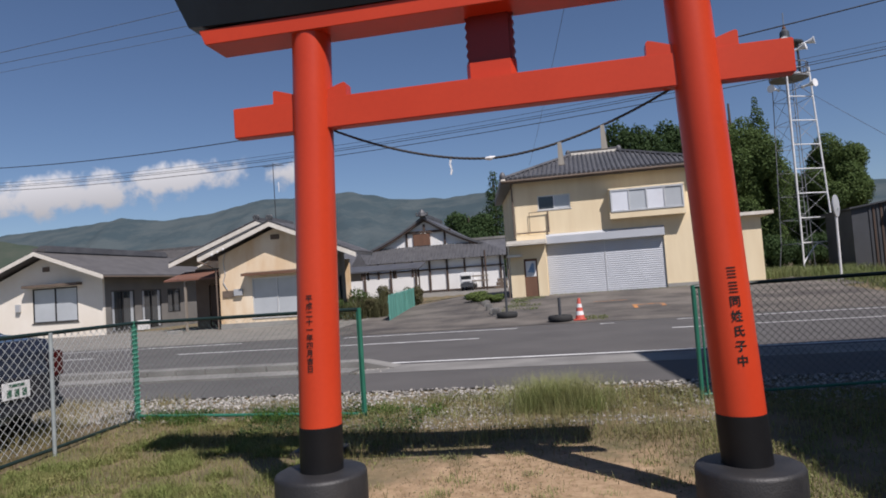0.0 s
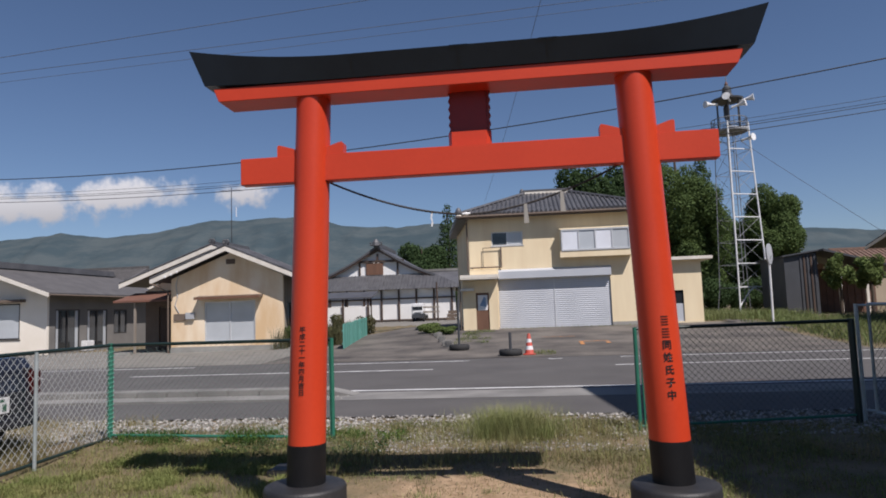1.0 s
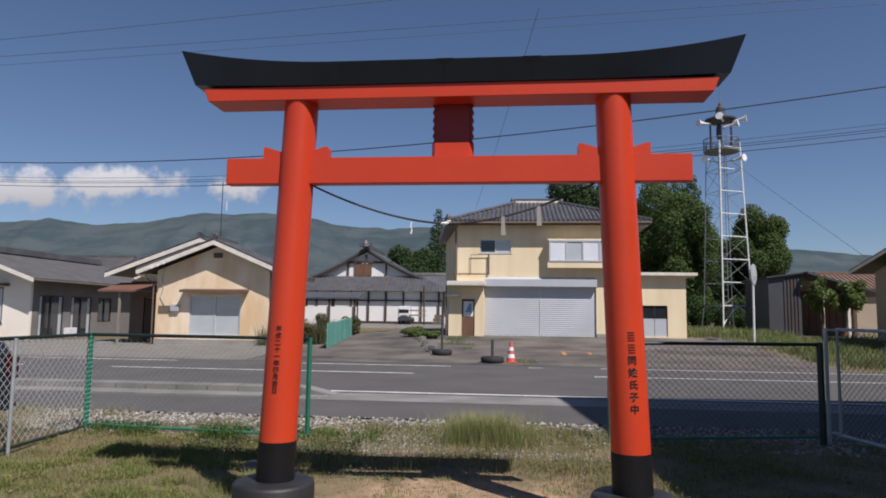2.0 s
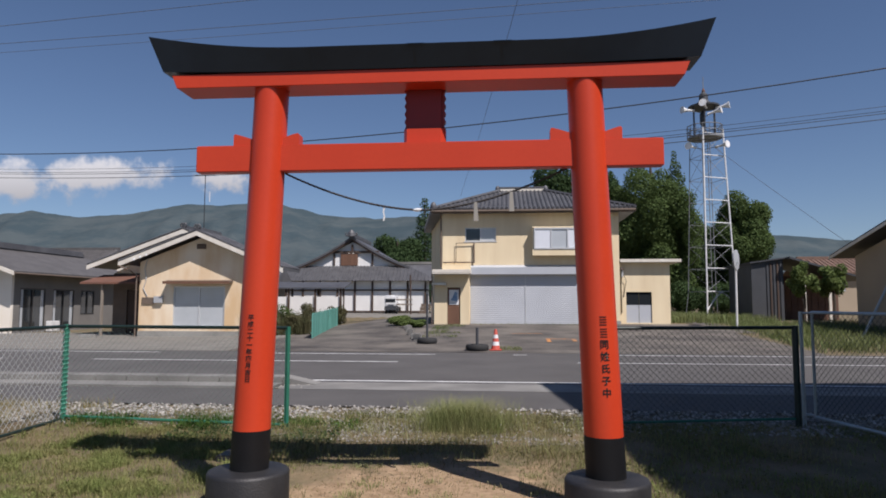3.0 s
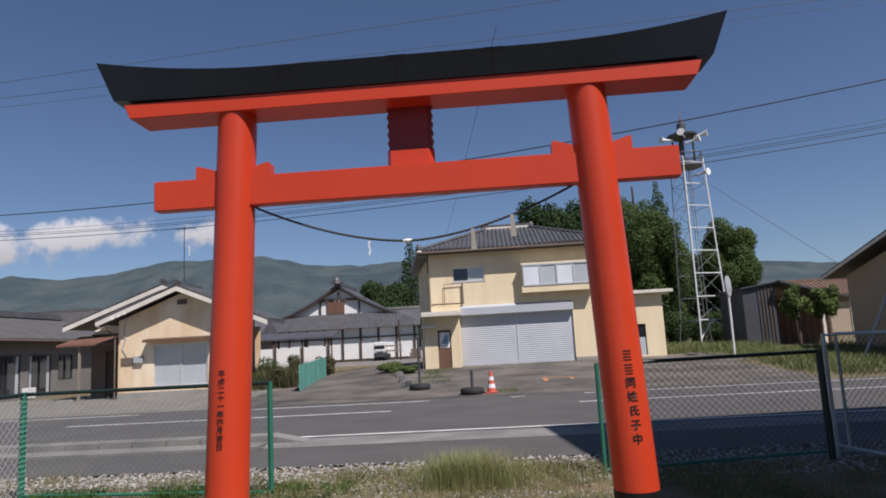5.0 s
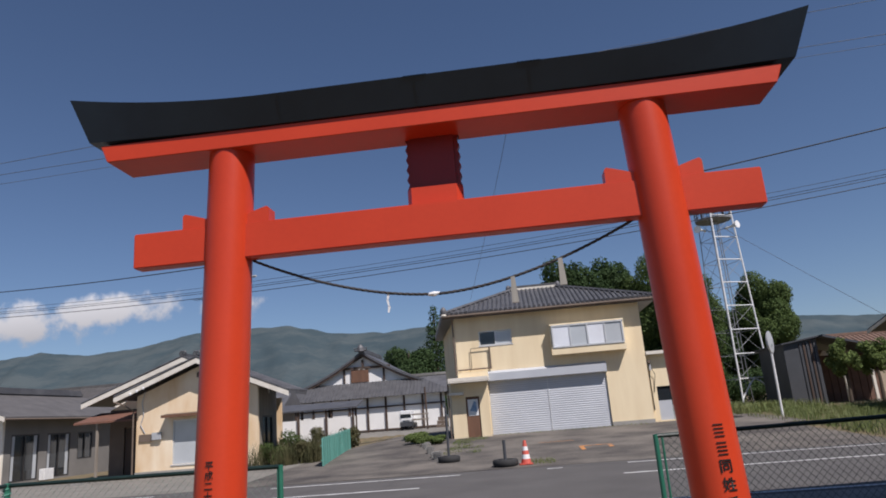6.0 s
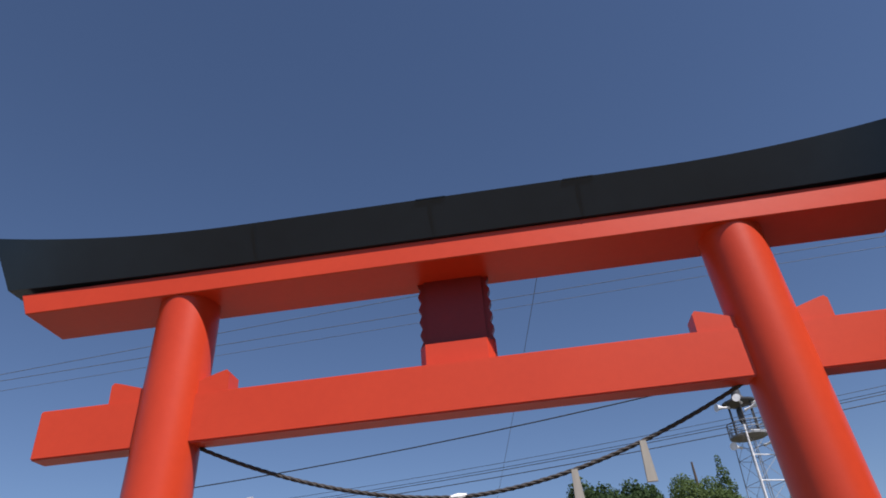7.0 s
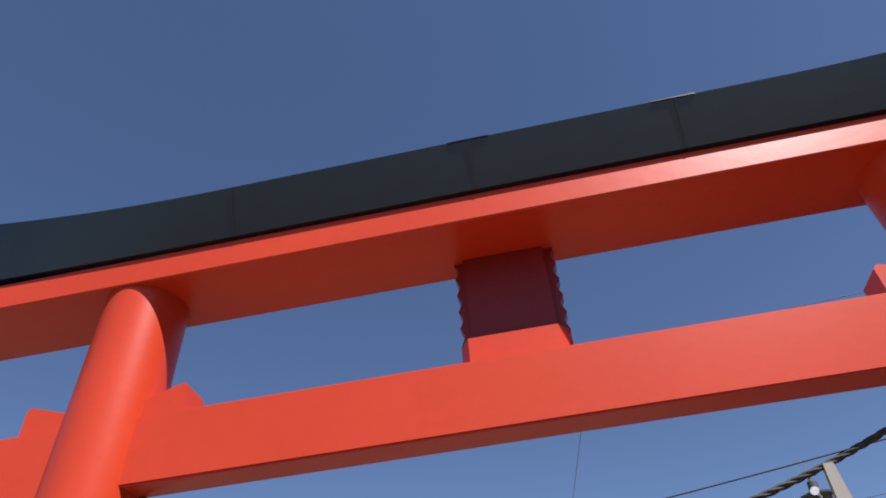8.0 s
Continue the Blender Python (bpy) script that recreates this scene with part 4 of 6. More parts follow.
    part("rail_post", tubes(([(-0.84, 28.9, 3.6), (-0.84, 28.9, 4.64)], 0.04)), SOFFIT, h)
    part("rail_pipe", tubes(([(-2.42, 28.9, 3.64), (-0.84, 28.9, 3.64)], 0.035)), SOFFIT, h)
    for x in (-2.3, -0.9):
        part("rail_bracket", tubes(([(x, 28.9, 3.64), (x, 29.0, 3.6)], 0.02)), SOFFIT, h)
    part("wall_cable_box", box(bmesh.new(), 6.5, 6.6, 29.1, 29.28, 2.9, 3.2, 0.01), CHROME_GREY, h)
    # roof
    e0, e1, y0, y1, ze, zr, r0, r1, eb = -2.98, 7.15, 28.5, 38.0, 6.14, 7.98, 0.55, 2.85, -4.45
    bm = bmesh.new()
    lo = [bm.verts.new(c) for c in ((e0, y0, ze), (e1, y0, ze), (e1, y1, ze), (eb, y1, ze))]
    up = [bm.verts.new(c) for c in ((e0, y0, ze + 0.16), (e1, y0, ze + 0.16), (e1, y1, ze + 0.16), (eb, y1, ze + 0.16))]
    ra, rb = bm.verts.new((r0, 33.1, zr)), bm.verts.new((r1, 33.1, zr))
    bm.faces.new(lo[::-1])
    for i in range(4):
        bm.faces.new((lo[i], lo[(i + 1) % 4], up[(i + 1) % 4], up[i]))
    bm.faces.new((up[0], up[1], rb, ra))
    bm.faces.new((up[1], up[2], rb))
    bm.faces.new((up[2], up[3], ra, rb))
    bm.faces.new((up[3], up[0], ra))
    roof = part("roof", bm, ROOF_TILE, h, "grey tiled hip roof")
    rb_ = bmesh.new()
    slope_rows(rb_, (e0, y0, ze + 0.16), (e1, y0, ze + 0.16), (r1, 33.1, zr), (r0, 33.1, zr), 0.225, 0.05)
    slope_rows(rb_, (e0, y0, ze + 0.16), (eb, y1, ze + 0.16), (r0, 33.15, zr), (r0, 33.05, zr), 0.29, 0.05)
    part("roof_tile", rb_, ROOF_TILE, roof, kind="stuff")
    part("ridge_mortar", boxes((r0 - 0.12, r1 + 0.12, 32.93, 33.27, zr - 0.04, zr + 0.085)), FASCIA, roof, "pale mortar under the ridge tiles")
    part("ridge", boxes((r0 - 0.2, r1 + 0.2, 32.95, 33.25, zr + 0.087, zr + 0.22), bevel=0.04), ROOF_TILE, roof)
    for x in (r0 - 0.2, r1 + 0.2):
        part("ridge_end", lathe(bmesh.new(), [(0.13, 0.0), (0.14, 0.16), (0.09, 0.27), (0.03, 0.3)], (x, 33.1, zr), 10), ROOF_TILE, roof, "dark ridge-end tile", smooth=True)
    for k in range(44):
        x = e0 + 0.06 + k * (e1 - e0 - 0.12) / 43
        part("eave_tile", tubes(([(x, y0 - 0.05, ze + 0.19), (x, y0 + 0.12, ze + 0.225)], 0.066), seg=8), ROOF_TILE, roof)
    part("corner_tile", lathe(bmesh.new(), [(0.13, 0.0), (0.17, 0.14), (0.12, 0.28), (0.04, 0.36)], (e0 + 0.1, y0 + 0.06, ze + 0.2), 10), ROOF_TILE, roof, "dark corner ornament tile", smooth=True)
    part("corner_mortar", lathe(bmesh.new(), [(0.1, 0.0), (0.14, 0.06), (0.1, 0.12)], (e0 + 0.12, y0 - 0.02, ze + 0.06), 10), FASCIA, roof, "white plaster corner cap", smooth=True)
    for a in ((e0, y0), (e1, y0)):
        rr = r0 if a[0] == e0 else r1
        part("hip_ridge", tubes(([(*a, ze + 0.22), (rr, 33.1, zr + 0.06)], 0.095), seg=6), ROOF_TILE, roof)
    part("eave_board", boxes((e0 + 0.02, e1 - 0.02, y0 - 0.03, y0 - 0.003, ze - 0.05, ze + 0.14)), SOFFIT, roof)
    part("gutter", tubes(([(e0, y0 - 0.08, ze + 0.05), (e1, y0 - 0.08, ze + 0.05)], 0.05)), SOFFIT, roof)
    part("drainpipe", tubes(([(-2.5, 28.44, 6.12), (-2.52, 28.9, 5.9), (-2.52, 28.93, 3.4)], 0.04)), SOFFIT, h)
    # annex
    a = part("annex_wall", wall(bmesh.new(), 6.42, 8.9, 0.45, 3.62, 29.3, 29.45, [(6.75, 8.0, 0.62, 2.15)]), STUCCO_C, h, "low cream annex wall")
    part("annex_side", boxes((8.75, 8.9, 29.45, 33, 0.45, 3.62)), STUCCO_C, a)
    part("annex_roof", boxes((6.42, 9.4, 28.95, 33.2, 3.622, 3.78), bevel=0.01), FASCIA, h, "flat pale roof slab")
    part("annex_door", boxes((6.76, 7.36, 29.36, 29.41, 0.62, 1.5), (7.39, 7.99, 29.36, 29.41, 0.62, 1.5)), SHUTTER, h, "grey double door with dark upper panes")
    part("service_conduit", tubes(([(6.5, 29.1, 3.3), (6.55, 29.2, 3.0), (6.5, 29.26, 2.6), (6.52, 29.26, 1.1)], 0.022), seg=6), CABLE, h, "dark service cable down the wall")
    part("service_conduit", tubes(([(6.5, 29.1, 3.25), (6.75, 29.2, 2.7), (6.68, 29.26, 2.3), (6.62, 29.26, 1.9)], 0.016), seg=6), CABLE, h, "dark service cable down the wall")
    part("insulator", boxes((6.42, 6.6, 28.98, 29.16, 3.22, 3.36), bevel=0.02), SOFFIT, h)
    part("annex_pane", boxes((6.76, 7.36, 29.37, 29.40, 1.5, 2.14), (7.39, 7.99, 29.37, 29.40, 1.5, 2.14)), DARK_GLASS, h)


def house_d():
    h = thing("house", "beige rendered house with a dark overhanging gabled roof", "house", (20, 22.5, 0.4))
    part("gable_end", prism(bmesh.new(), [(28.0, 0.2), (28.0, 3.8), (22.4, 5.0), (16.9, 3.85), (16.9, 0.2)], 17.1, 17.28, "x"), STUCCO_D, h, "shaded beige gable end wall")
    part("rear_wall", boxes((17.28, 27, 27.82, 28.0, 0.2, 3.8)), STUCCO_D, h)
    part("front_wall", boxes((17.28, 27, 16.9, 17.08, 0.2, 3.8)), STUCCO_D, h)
    part("roof", prism(bmesh.new(), [(29.1, 3.78), (22.4, 5.25), (15.9, 3.85), (15.9, 4.0), (22.4, 5.42), (29.1, 3.93)], 16.45, 27.6, "x"), SHED, h)
    part("bargeboard", prism(bmesh.new(), [(29.1, 3.72), (22.4, 5.19), (15.9, 3.79), (15.9, 3.92), (22.4, 5.33), (29.1, 3.86)], 16.41, 16.447, "x"), FASCIA, h)
    window_side = part("side_window", boxes((17.04, 17.098, 21.0, 22.6, 1.4, 2.5)), DARK_FRAME, h)
    part("pane", boxes((17.02, 17.036, 21.06, 22.54, 1.46, 2.44)), DARK_GLASS, window_side)


def temple():
    h = thing("temple_hall", "white plastered temple hall with a large grey tiled roof", "temple", (-13.3, 55, 0.7))
    part("wall", boxes((-20, -6, 55, 55.2, 0.5, 3.8)), PLASTER, h)
    part("footing", boxes((-20, -6, 54.9, 54.998, 0.5, 0.95)), CONCRETE, h)
    for i in range(9):
        x = -19.18 + i * 1.6
        part("post", boxes((x, x + 0.16, 54.85, 54.998, 0.5, 3.8)), WOOD, h)
    part("beam", boxes((-20, -6, 54.87, 54.997, 2.78, 2.9)), WOOD, h)
    part("plinth_beam", boxes((-20, -6, 54.84, 54.86, 0.86, 0.99)), WOOD, h)
    bm = bmesh.new()
    lo = [bm.verts.new(c) for c in ((-21.6, 54.3, 3.66), (-5.0, 54.3, 3.66), (-5.0, 66, 3.66), (-21.6, 66, 3.66))]
    up = [bm.verts.new(c) for c in ((-18.6, 56.4, 5.1), (-8.0, 56.4, 5.1), (-8.0, 64, 5.1), (-18.6, 64, 5.1))]
    bm.faces.new(lo[::-1])
    bm.faces.new(up)
    for i in range(4):
        bm.faces.new((lo[i], lo[(i + 1) % 4], up[(i + 1) % 4], up[i]))
    lower = part("lower_roof", bm, ROOF_TILE, h)
    rb = bmesh.new()
    slope_rows(rb, (-21.6, 54.3, 3.68), (-5.0, 54.3, 3.68), (-8.0, 56.4, 5.12), (-18.6, 56.4, 5.12), 0.32, 0.035)
    part("roof_tile", rb, ROOF_TILE, lower, kind="stuff")
    part("gable_wall", prism(bmesh.new(), [(-17.6, 5.1), (-9.0, 5.1), (-13.3, 7.35)], 56.5, 56.7), PLASTER, h, "white plaster gable")
    part("gable_panel", boxes((-14.4, -12.8, 56.35, 56.497, 5.15, 6.25)), BROWN_WOOD, h, "brown wooden gable panel")
    part("gable_beam", boxes((-15.6, -10.8, 56.3, 56.345, 6.3, 6.5), (-13.4, -13.2, 56.3, 56.345, 6.5, 7.1), (-15.1, -14.95, 56.35, 56.497, 5.15, 6.3), (-11.5, -11.35, 56.35, 56.497, 5.15, 6.3)), WOOD, h)
    # curved upper gable roof
    pts = []
    for i in range(9):
        u = i / 8
        pts.append((-18.75 + 5.45 * u, 4.8 + 2.85 * (0.66 * u + 0.34 * u * u)))
    outline = pts + [(-26.6 - x, z) for x, z in pts[::-1][1:]]
    thick = [(x, z + 0.2) for x, z in outline]
    bm = bmesh.new()
    prism(bm, outline + thick[::-1], 56.0, 64)
    upper = part("upper_roof", bm, ROOF_TILE, h)
    bb = bmesh.new()
    prism(bb, [(x, z - 0.18) for x, z in outline] + [(x, z + 0.02) for x, z in outline][::-1], 56.06, 56.2)
    part("bargeboard", bb, WOOD, upper)
    part("ridge", boxes((-13.55, -13.05, 55.9, 64.2, 7.65, 8.1), bevel=0.08), ROOF_TILE, upper)
    part("ridge_tile", tubes(([(-13.3, 55.9, 7.85), (-13.3, 55.87, 8.15), (-13.3, 55.85, 8.42)], [0.42, 0.34, 0.12])), ROOF_TILE, upper)
    for d in (-1, 1):
        part("ridge_curl", tubes(([(-13.3 + d * 0.2, 55.85, 7.9), (-13.3 + d * 0.52, 55.85, 7.92), (-13.3 + d * 0.56, 55.85, 8.1), (-13.3 + d * 0.4, 55.85, 8.14)], [0.12, 0.1, 0.08, 0.04]), seg=7), ROOF_TILE, upper, smooth=True)
    w = part("wing_wall", boxes((-6, -3.5, 57, 57.2, 0.5, 3.6)), PLASTER, h)
    part("wing_roof", prism(bmesh.new(), [(55.8, 3.7), (59.5, 5.45), (63, 3.7)], -10.0, -2.0, "x"), ROOF_TILE, h)
    part("wing_ridge", boxes((-10.0, -2.0, 59.3, 59.7, 5.4, 5.66), bevel=0.03), GUTTER, h, "grey mortared ridge")
    s = thing("shelter", "open shelter with white panel wall and low dark roof", "shelter", (-16, 44, 0.5))
    part("wall", boxes((-19.5, -11.1, 43.6, 43.72, 0.2, 2.1)), PLASTER, s)
    part("roof", prism(bmesh.new(), [(43.3, 2.66), (45.6, 3.15), (45.6, 3.25), (43.3, 2.76)], -19.8, -10.9, "x"), ROOF_TILE, s)
    for x in (-19.3, -17.3, -15.2, -13.2, -11.3):
        part("post", boxes((x, x + 0.14, 43.45, 43.59, 0.2, 2.69)), WOOD, s)
        part("rear_post", boxes((x, x + 0.14, 44.3, 44.44, 0.2, 2.87)), WOOD, s)
    g = thing("neighbour_roof", "low house with a dark tiled roof behind the fence", "house", (-21, 46, 0))
    part("wall", boxes((-24, -18.2, 48, 52, 0, 3.0)), STUCCO_SHADE_GREY, g)
    part("roof", prism(bmesh.new(), [(46.9, 2.9), (50, 4.6), (53, 2.9)], -25, -17.6, "x"), ROOF_TILE, g)


house_a()
house_b()
house_c()
house_d()
temple()


# ---- hall beside the yard, whose roof shades the fence and the road ----
def hall():
    h = thing("shrine_hall", "tall dark timber shrine hall beside the yard", "building", (12, -4, 0))
    k = Matrix.Rotation(radians(6), 4, "Z")
    c = Vector((6.15, 2.45, 0))

    def rot(bm):
        for v in bm.verts:
            v.co = c + k @ v.co
        return bm
    part("wall", rot(boxes((0.9, 12, -14, -0.9, 0, 9.6))), WOOD, h)
    bm = bmesh.new()
    lo = [bm.verts.new(q) for q in ((0, -15, 9.6), (13, -15, 9.6), (13, 0, 9.6), (0, 0, 9.6))]
    up = [bm.verts.new(q) for q in ((0, -15, 10), (13, -15, 10), (13, 0, 10), (0, 0, 10))]
    tp = [bm.verts.new(q) for q in ((6.5, -9, 12.4), (6.5, -6, 12.4))]
    bm.faces.new(lo[::-1])
    for i in range(4):
        bm.faces.new((lo[i], lo[(i + 1) % 4], up[(i + 1) % 4], up[i]))
    bm.faces.new((up[0], up[1], tp[0]))
    bm.faces.new((up[1], up[2], tp[1], tp[0]))
    bm.faces.new((up[2], up[3], tp[1]))
    bm.faces.new((up[3], up[0], tp[0], tp[1]))
    part("roof", rot(bm), ROOF_TILE, h)


hall()


# ---- mountains ----
RIDGE = [(-4200, 300), (-3000, 330), (-2400, 350), (-2000, 360), (-1858, 374), (-1668, 345), (-1435, 358), (-1300, 382), (-1229, 393), (-1100, 386), (-1002, 391), (-846, 388), (-740, 360), (-648, 339), (-480, 330), (-324, 336), (0, 310), (400, 285), (1013, 254), (1166, 240), (1400, 225), (2000, 260), (4200, 280)]


def mountains():
    nx, ny = 420, 40
    v, f = [], []
    for j in range(ny + 1):
        t = j / ny
        for i in range(nx + 1):
            x = -4200 + 8400 * i / nx
            h = float(np.interp(x, [r[0] for r in RIDGE], [r[1] for r in RIDGE]))
            y = 1300 + 1200 * t
            warp = x + 160 * noise.noise((x * 0.002, y * 0.002, 8.0))
            spur = 1 - 2 * abs(noise.noise((warp * 0.0042, y * 0.0009, 3.0))) + 0.5 * (1 - 2 * abs(noise.noise((warp * 0.011, y * 0.0022, 6.0))))
            z = h * (t ** 1.05) + (spur - 0.8) * 27 * math.sin(min(1, t * 1.02) * math.pi) + 6 * noise.noise((x * 0.018, y * 0.012, 1))
            if t < 0.02:
                z = -5
            v.append((x * (0.62 + 0.38 * t), y, z))
    n = nx + 1
    for j in range(ny):
        for i in range(nx):
            a = j * n + i
            f.append((a, a + 1, a + n + 1, a + n))
    tagged(raw("mountain_range", v, f, HAZED_MOUNTAIN, smooth=True), "long wooded mountain range with blue-grey haze in its colour", "mountain", "", "structure")


def foothill():
    nx, ny = 40, 12
    v, f = [], []
    for j in range(ny + 1):
        for i in range(nx + 1):
            x, t = -1700 + 1000 * i / nx, j / ny
            h = 128 - 52 * smooth(-920, -720, x) + 14 * noise.noise((x * 0.006, 2.0, 0))
            v.append((x, 600 + 320 * t, h * t ** 1.2 + 6 * noise.noise((x * 0.02, t * 5, 4)) * t - 2))
    for j in range(ny):
        for i in range(nx):
            a = j * (nx + 1) + i
            f.append((a, a + 1, a + nx + 2, a + nx + 1))
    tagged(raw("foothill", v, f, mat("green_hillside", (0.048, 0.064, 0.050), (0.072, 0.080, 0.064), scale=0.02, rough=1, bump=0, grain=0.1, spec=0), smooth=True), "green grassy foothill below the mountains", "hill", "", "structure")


foothill()
mountains()


# ---- plants ----
def leaf_cloud(rng, blobs, count, size, squash=1.0):
    """Small leaf sprays scattered through lumpy ovals (x, y, z, rx, ry, rz)."""
    vol = np.array([b[3] * b[4] * b[5] for b in blobs]) ** 0.75
    pick = rng.choice(len(blobs), count, p=vol / vol.sum())
    b = np.array(blobs)[pick]
    d = rng.normal(size=(count, 3))
    d /= np.linalg.norm(d, axis=1)[:, None]
    r = rng.uniform(0.35, 1.0, (count, 1)) ** 0.45 * rng.uniform(0.86, 1.12, (count, 1))
    p = b[:, :3] + d * r * b[:, 3:]
    a = rng.normal(size=(count, 3))
    n = d + 0.9 * a / np.linalg.norm(a, axis=1)[:, None]
    n /= np.linalg.norm(n, axis=1)[:, None]
    u = np.cross(n, rng.normal(size=(count, 3)))
    u /= np.linalg.norm(u, axis=1)[:, None]
    w = np.cross(n, u)
    s = size * rng.uniform(0.6, 1.4, (count, 1))
    q = np.stack([p - u * s, p - w * s * 0.55 * squash, p + u * s, p + w * s * 0.55 * squash], 1).reshape(-1, 3)
    faces = np.arange(count * 4).reshape(-1, 4)
    return q.tolist(), faces.tolist()


def tree(name, label, x, y, h, crown, material, trunk_r=0.25, count=9000, size=0.22, seed=1, limbs=6):
    rng = np.random.default_rng(seed)
    z = land(x, y)
    t = thing(name, label, "tree", (x, y, z))
    zs = [c[2] for c in crown]
    top = max(c[2] + 0.4 * c[5] for c in crown)
    bm = tubes(([(x, y, z - 0.1), (x + 0.05, y, z + (top - z) * 0.4), (x - 0.05, y, top)], [trunk_r, trunk_r * 0.75, trunk_r * 0.2]))
    for k in range(limbs):
        c = crown[k % len(crown)]
        tube(bm, [(x, y, z + (c[2] - z) * 0.55), ((x + c[0]) / 2, (y + c[1]) / 2, z + (c[2] - z) * 0.85), c[:3]], [trunk_r * 0.4, trunk_r * 0.25, trunk_r * 0.08], 6)
    part("trunk", bm, BARK, t)
    v, f = leaf_cloud(rng, crown, count, size)
    raw("crown", v, f, material, t)
    return t


def lumps(rng, x, y, z, rx, rz, n, rel=0.42):
    out = []
    for _ in range(n):
        d = rng.normal(size=3)
        d /= np.linalg.norm(d)
        k = rng.uniform(0.35, 0.8)
        s = rng.uniform(0.75, 1.25) * rel
        out.append((x + d[0] * rx * k, y + d[1] * rx * k, z + d[2] * rz * k, rx * s, rx * s, rz * s))
    return out


def conifer(x, y, z0, z1, r, n=9):
    return [(x + 0.12 * math.sin(i * 2.4), y + 0.12 * math.cos(i * 2.4), z0 + (z1 - z0) * i / n, r * (1.02 - 0.85 * i / n), r * (1.02 - 0.85 * i / n), (z1 - z0) / n * 0.75) for i in range(n + 1)]


R = np.random.default_rng(7)
tree("conifer", "tall dark conifer behind the temple wing", -8.7, 75, 10, conifer(-8.7, 75, 2.5, 13.8, 3.2, 12), LEAF_DARK, 0.22, 9000, 0.14, 2)
tree("broadleaf_tree", "round green tree behind the temple", -11.4, 71.5, 8, lumps(R, -11.5, 72, 6.5, 3.4, 3.2, 14), LEAF_DARK, 0.3, 24000, 0.15, 3)
tree("pine_tree", "dark pine tree rising behind the tiled roof", 5.8, 48, 12, lumps(R, 5.2, 48, 10.3, 2.5, 2.9, 18, 0.38), LEAF_DARK, 0.28, 11000, 0.12, 4)
tree("pine_tree", "dark pine tree rising behind the tiled roof", 9.0, 50, 12, lumps(R, 8.6, 50, 9.8, 2.3, 3.2, 16, 0.38), LEAF_DARK, 0.28, 11000, 0.12, 5)
tree("broadleaf_tree", "large leafy green tree behind the annex", 12.6, 50, 13, lumps(R, 11.9, 50.5, 7.6, 5.1, 5.6, 64, 0.24) + lumps(R, 14.2, 49, 5.6, 2.4, 4.2, 18, 0.33) + conifer(14.5, 50, 9.0, 13.4, 1.4, 5), LEAF_MID, 0.35, 125000, 0.095, 6)
tree("broadleaf_tree", "leafy green tree beside the siren tower", 15.0, 52, 9, lumps(R, 16.2, 52, 4.2, 2.8, 3.9, 28, 0.3), LEAF_DARK, 0.3, 46000, 0.10, 8)
tree("broadleaf_tree", "rounded dark green tree behind the shed", 20.5, 52, 10, lumps(R, 20.3, 52, 6.4, 3.3, 4.2, 40, 0.27), LEAF_MID, 0.3, 70000, 0.095, 9)
for i, (x, y) in enumerate(((16.4, 32.0), (18.1, 32.4))):
    zz = land(x, y)
    tree("pruned_tree", "small pruned tree with bare trunk before the shed", x, y, 3, lumps(R, x, y, zz + 2.25, 0.85, 1.0, 16, 0.34), LEAF_FRESH, 0.10, 3600, 0.075, 20 + i, 3)


def blades(name, label, spots, height, width, material, seed, lean=0.45):
    """A mass of bent blades rooted at spots (x, y)."""
    rng = np.random.default_rng(seed)
    n = len(spots)
    root = np.array([(x, y, land(x, y)) for x, y in spots])
    a = rng.uniform(0, 2 * math.pi, n)
    h = height * rng.uniform(0.4, 1.3, n)
    w = width * rng.uniform(0.7, 1.3, n)
    out = np.stack([np.cos(a), np.sin(a), np.zeros(n)], 1)
    side = np.stack([-np.sin(a), np.cos(a), np.zeros(n)], 1)
    ln = (lean * h * rng.uniform(0.2, 1.4, n))[:, None]
    up = np.array([0, 0, 1.0])
    m = root + out * ln * 0.35 + up * (h * 0.6)[:, None]
    t = root + out * ln + up * h[:, None]
    s = side * w[:, None] / 2
    low = root - up * 0.02
    v = np.stack([low - s, low + s, m + s * 0.8, m - s * 0.8, t], 1).reshape(-1, 3).tolist()
    f = []
    for i in range(n):
        k = 5 * i
        f.append((k, k + 1, k + 2, k + 3))
        f.append((k + 3, k + 2, k + 4))
    return tagged(raw(name, v, f, material), label, "grass", "", "stuff")


def scatter(rng, n, x0, x1, y0, y1, keep=lambda x, y: 1.0, clump=0.0):
    out = []
    while len(out) < n:
        x, y = rng.uniform(x0, x1), rng.uniform(y0, y1)
        if clump and noise.noise((x * 2.2, y * 2.2, 9.0)) < clump * rng.uniform(-0.5, 1.0):
            continue
        if rng.uniform() < keep(x, y):
            out.append((x, y))
    return out


def sandy(x, y):
    return max(0.0, 1.0 - math.hypot((x + 0.02) * 0.62, (y + 0.55) * 0.42 + 0.2))


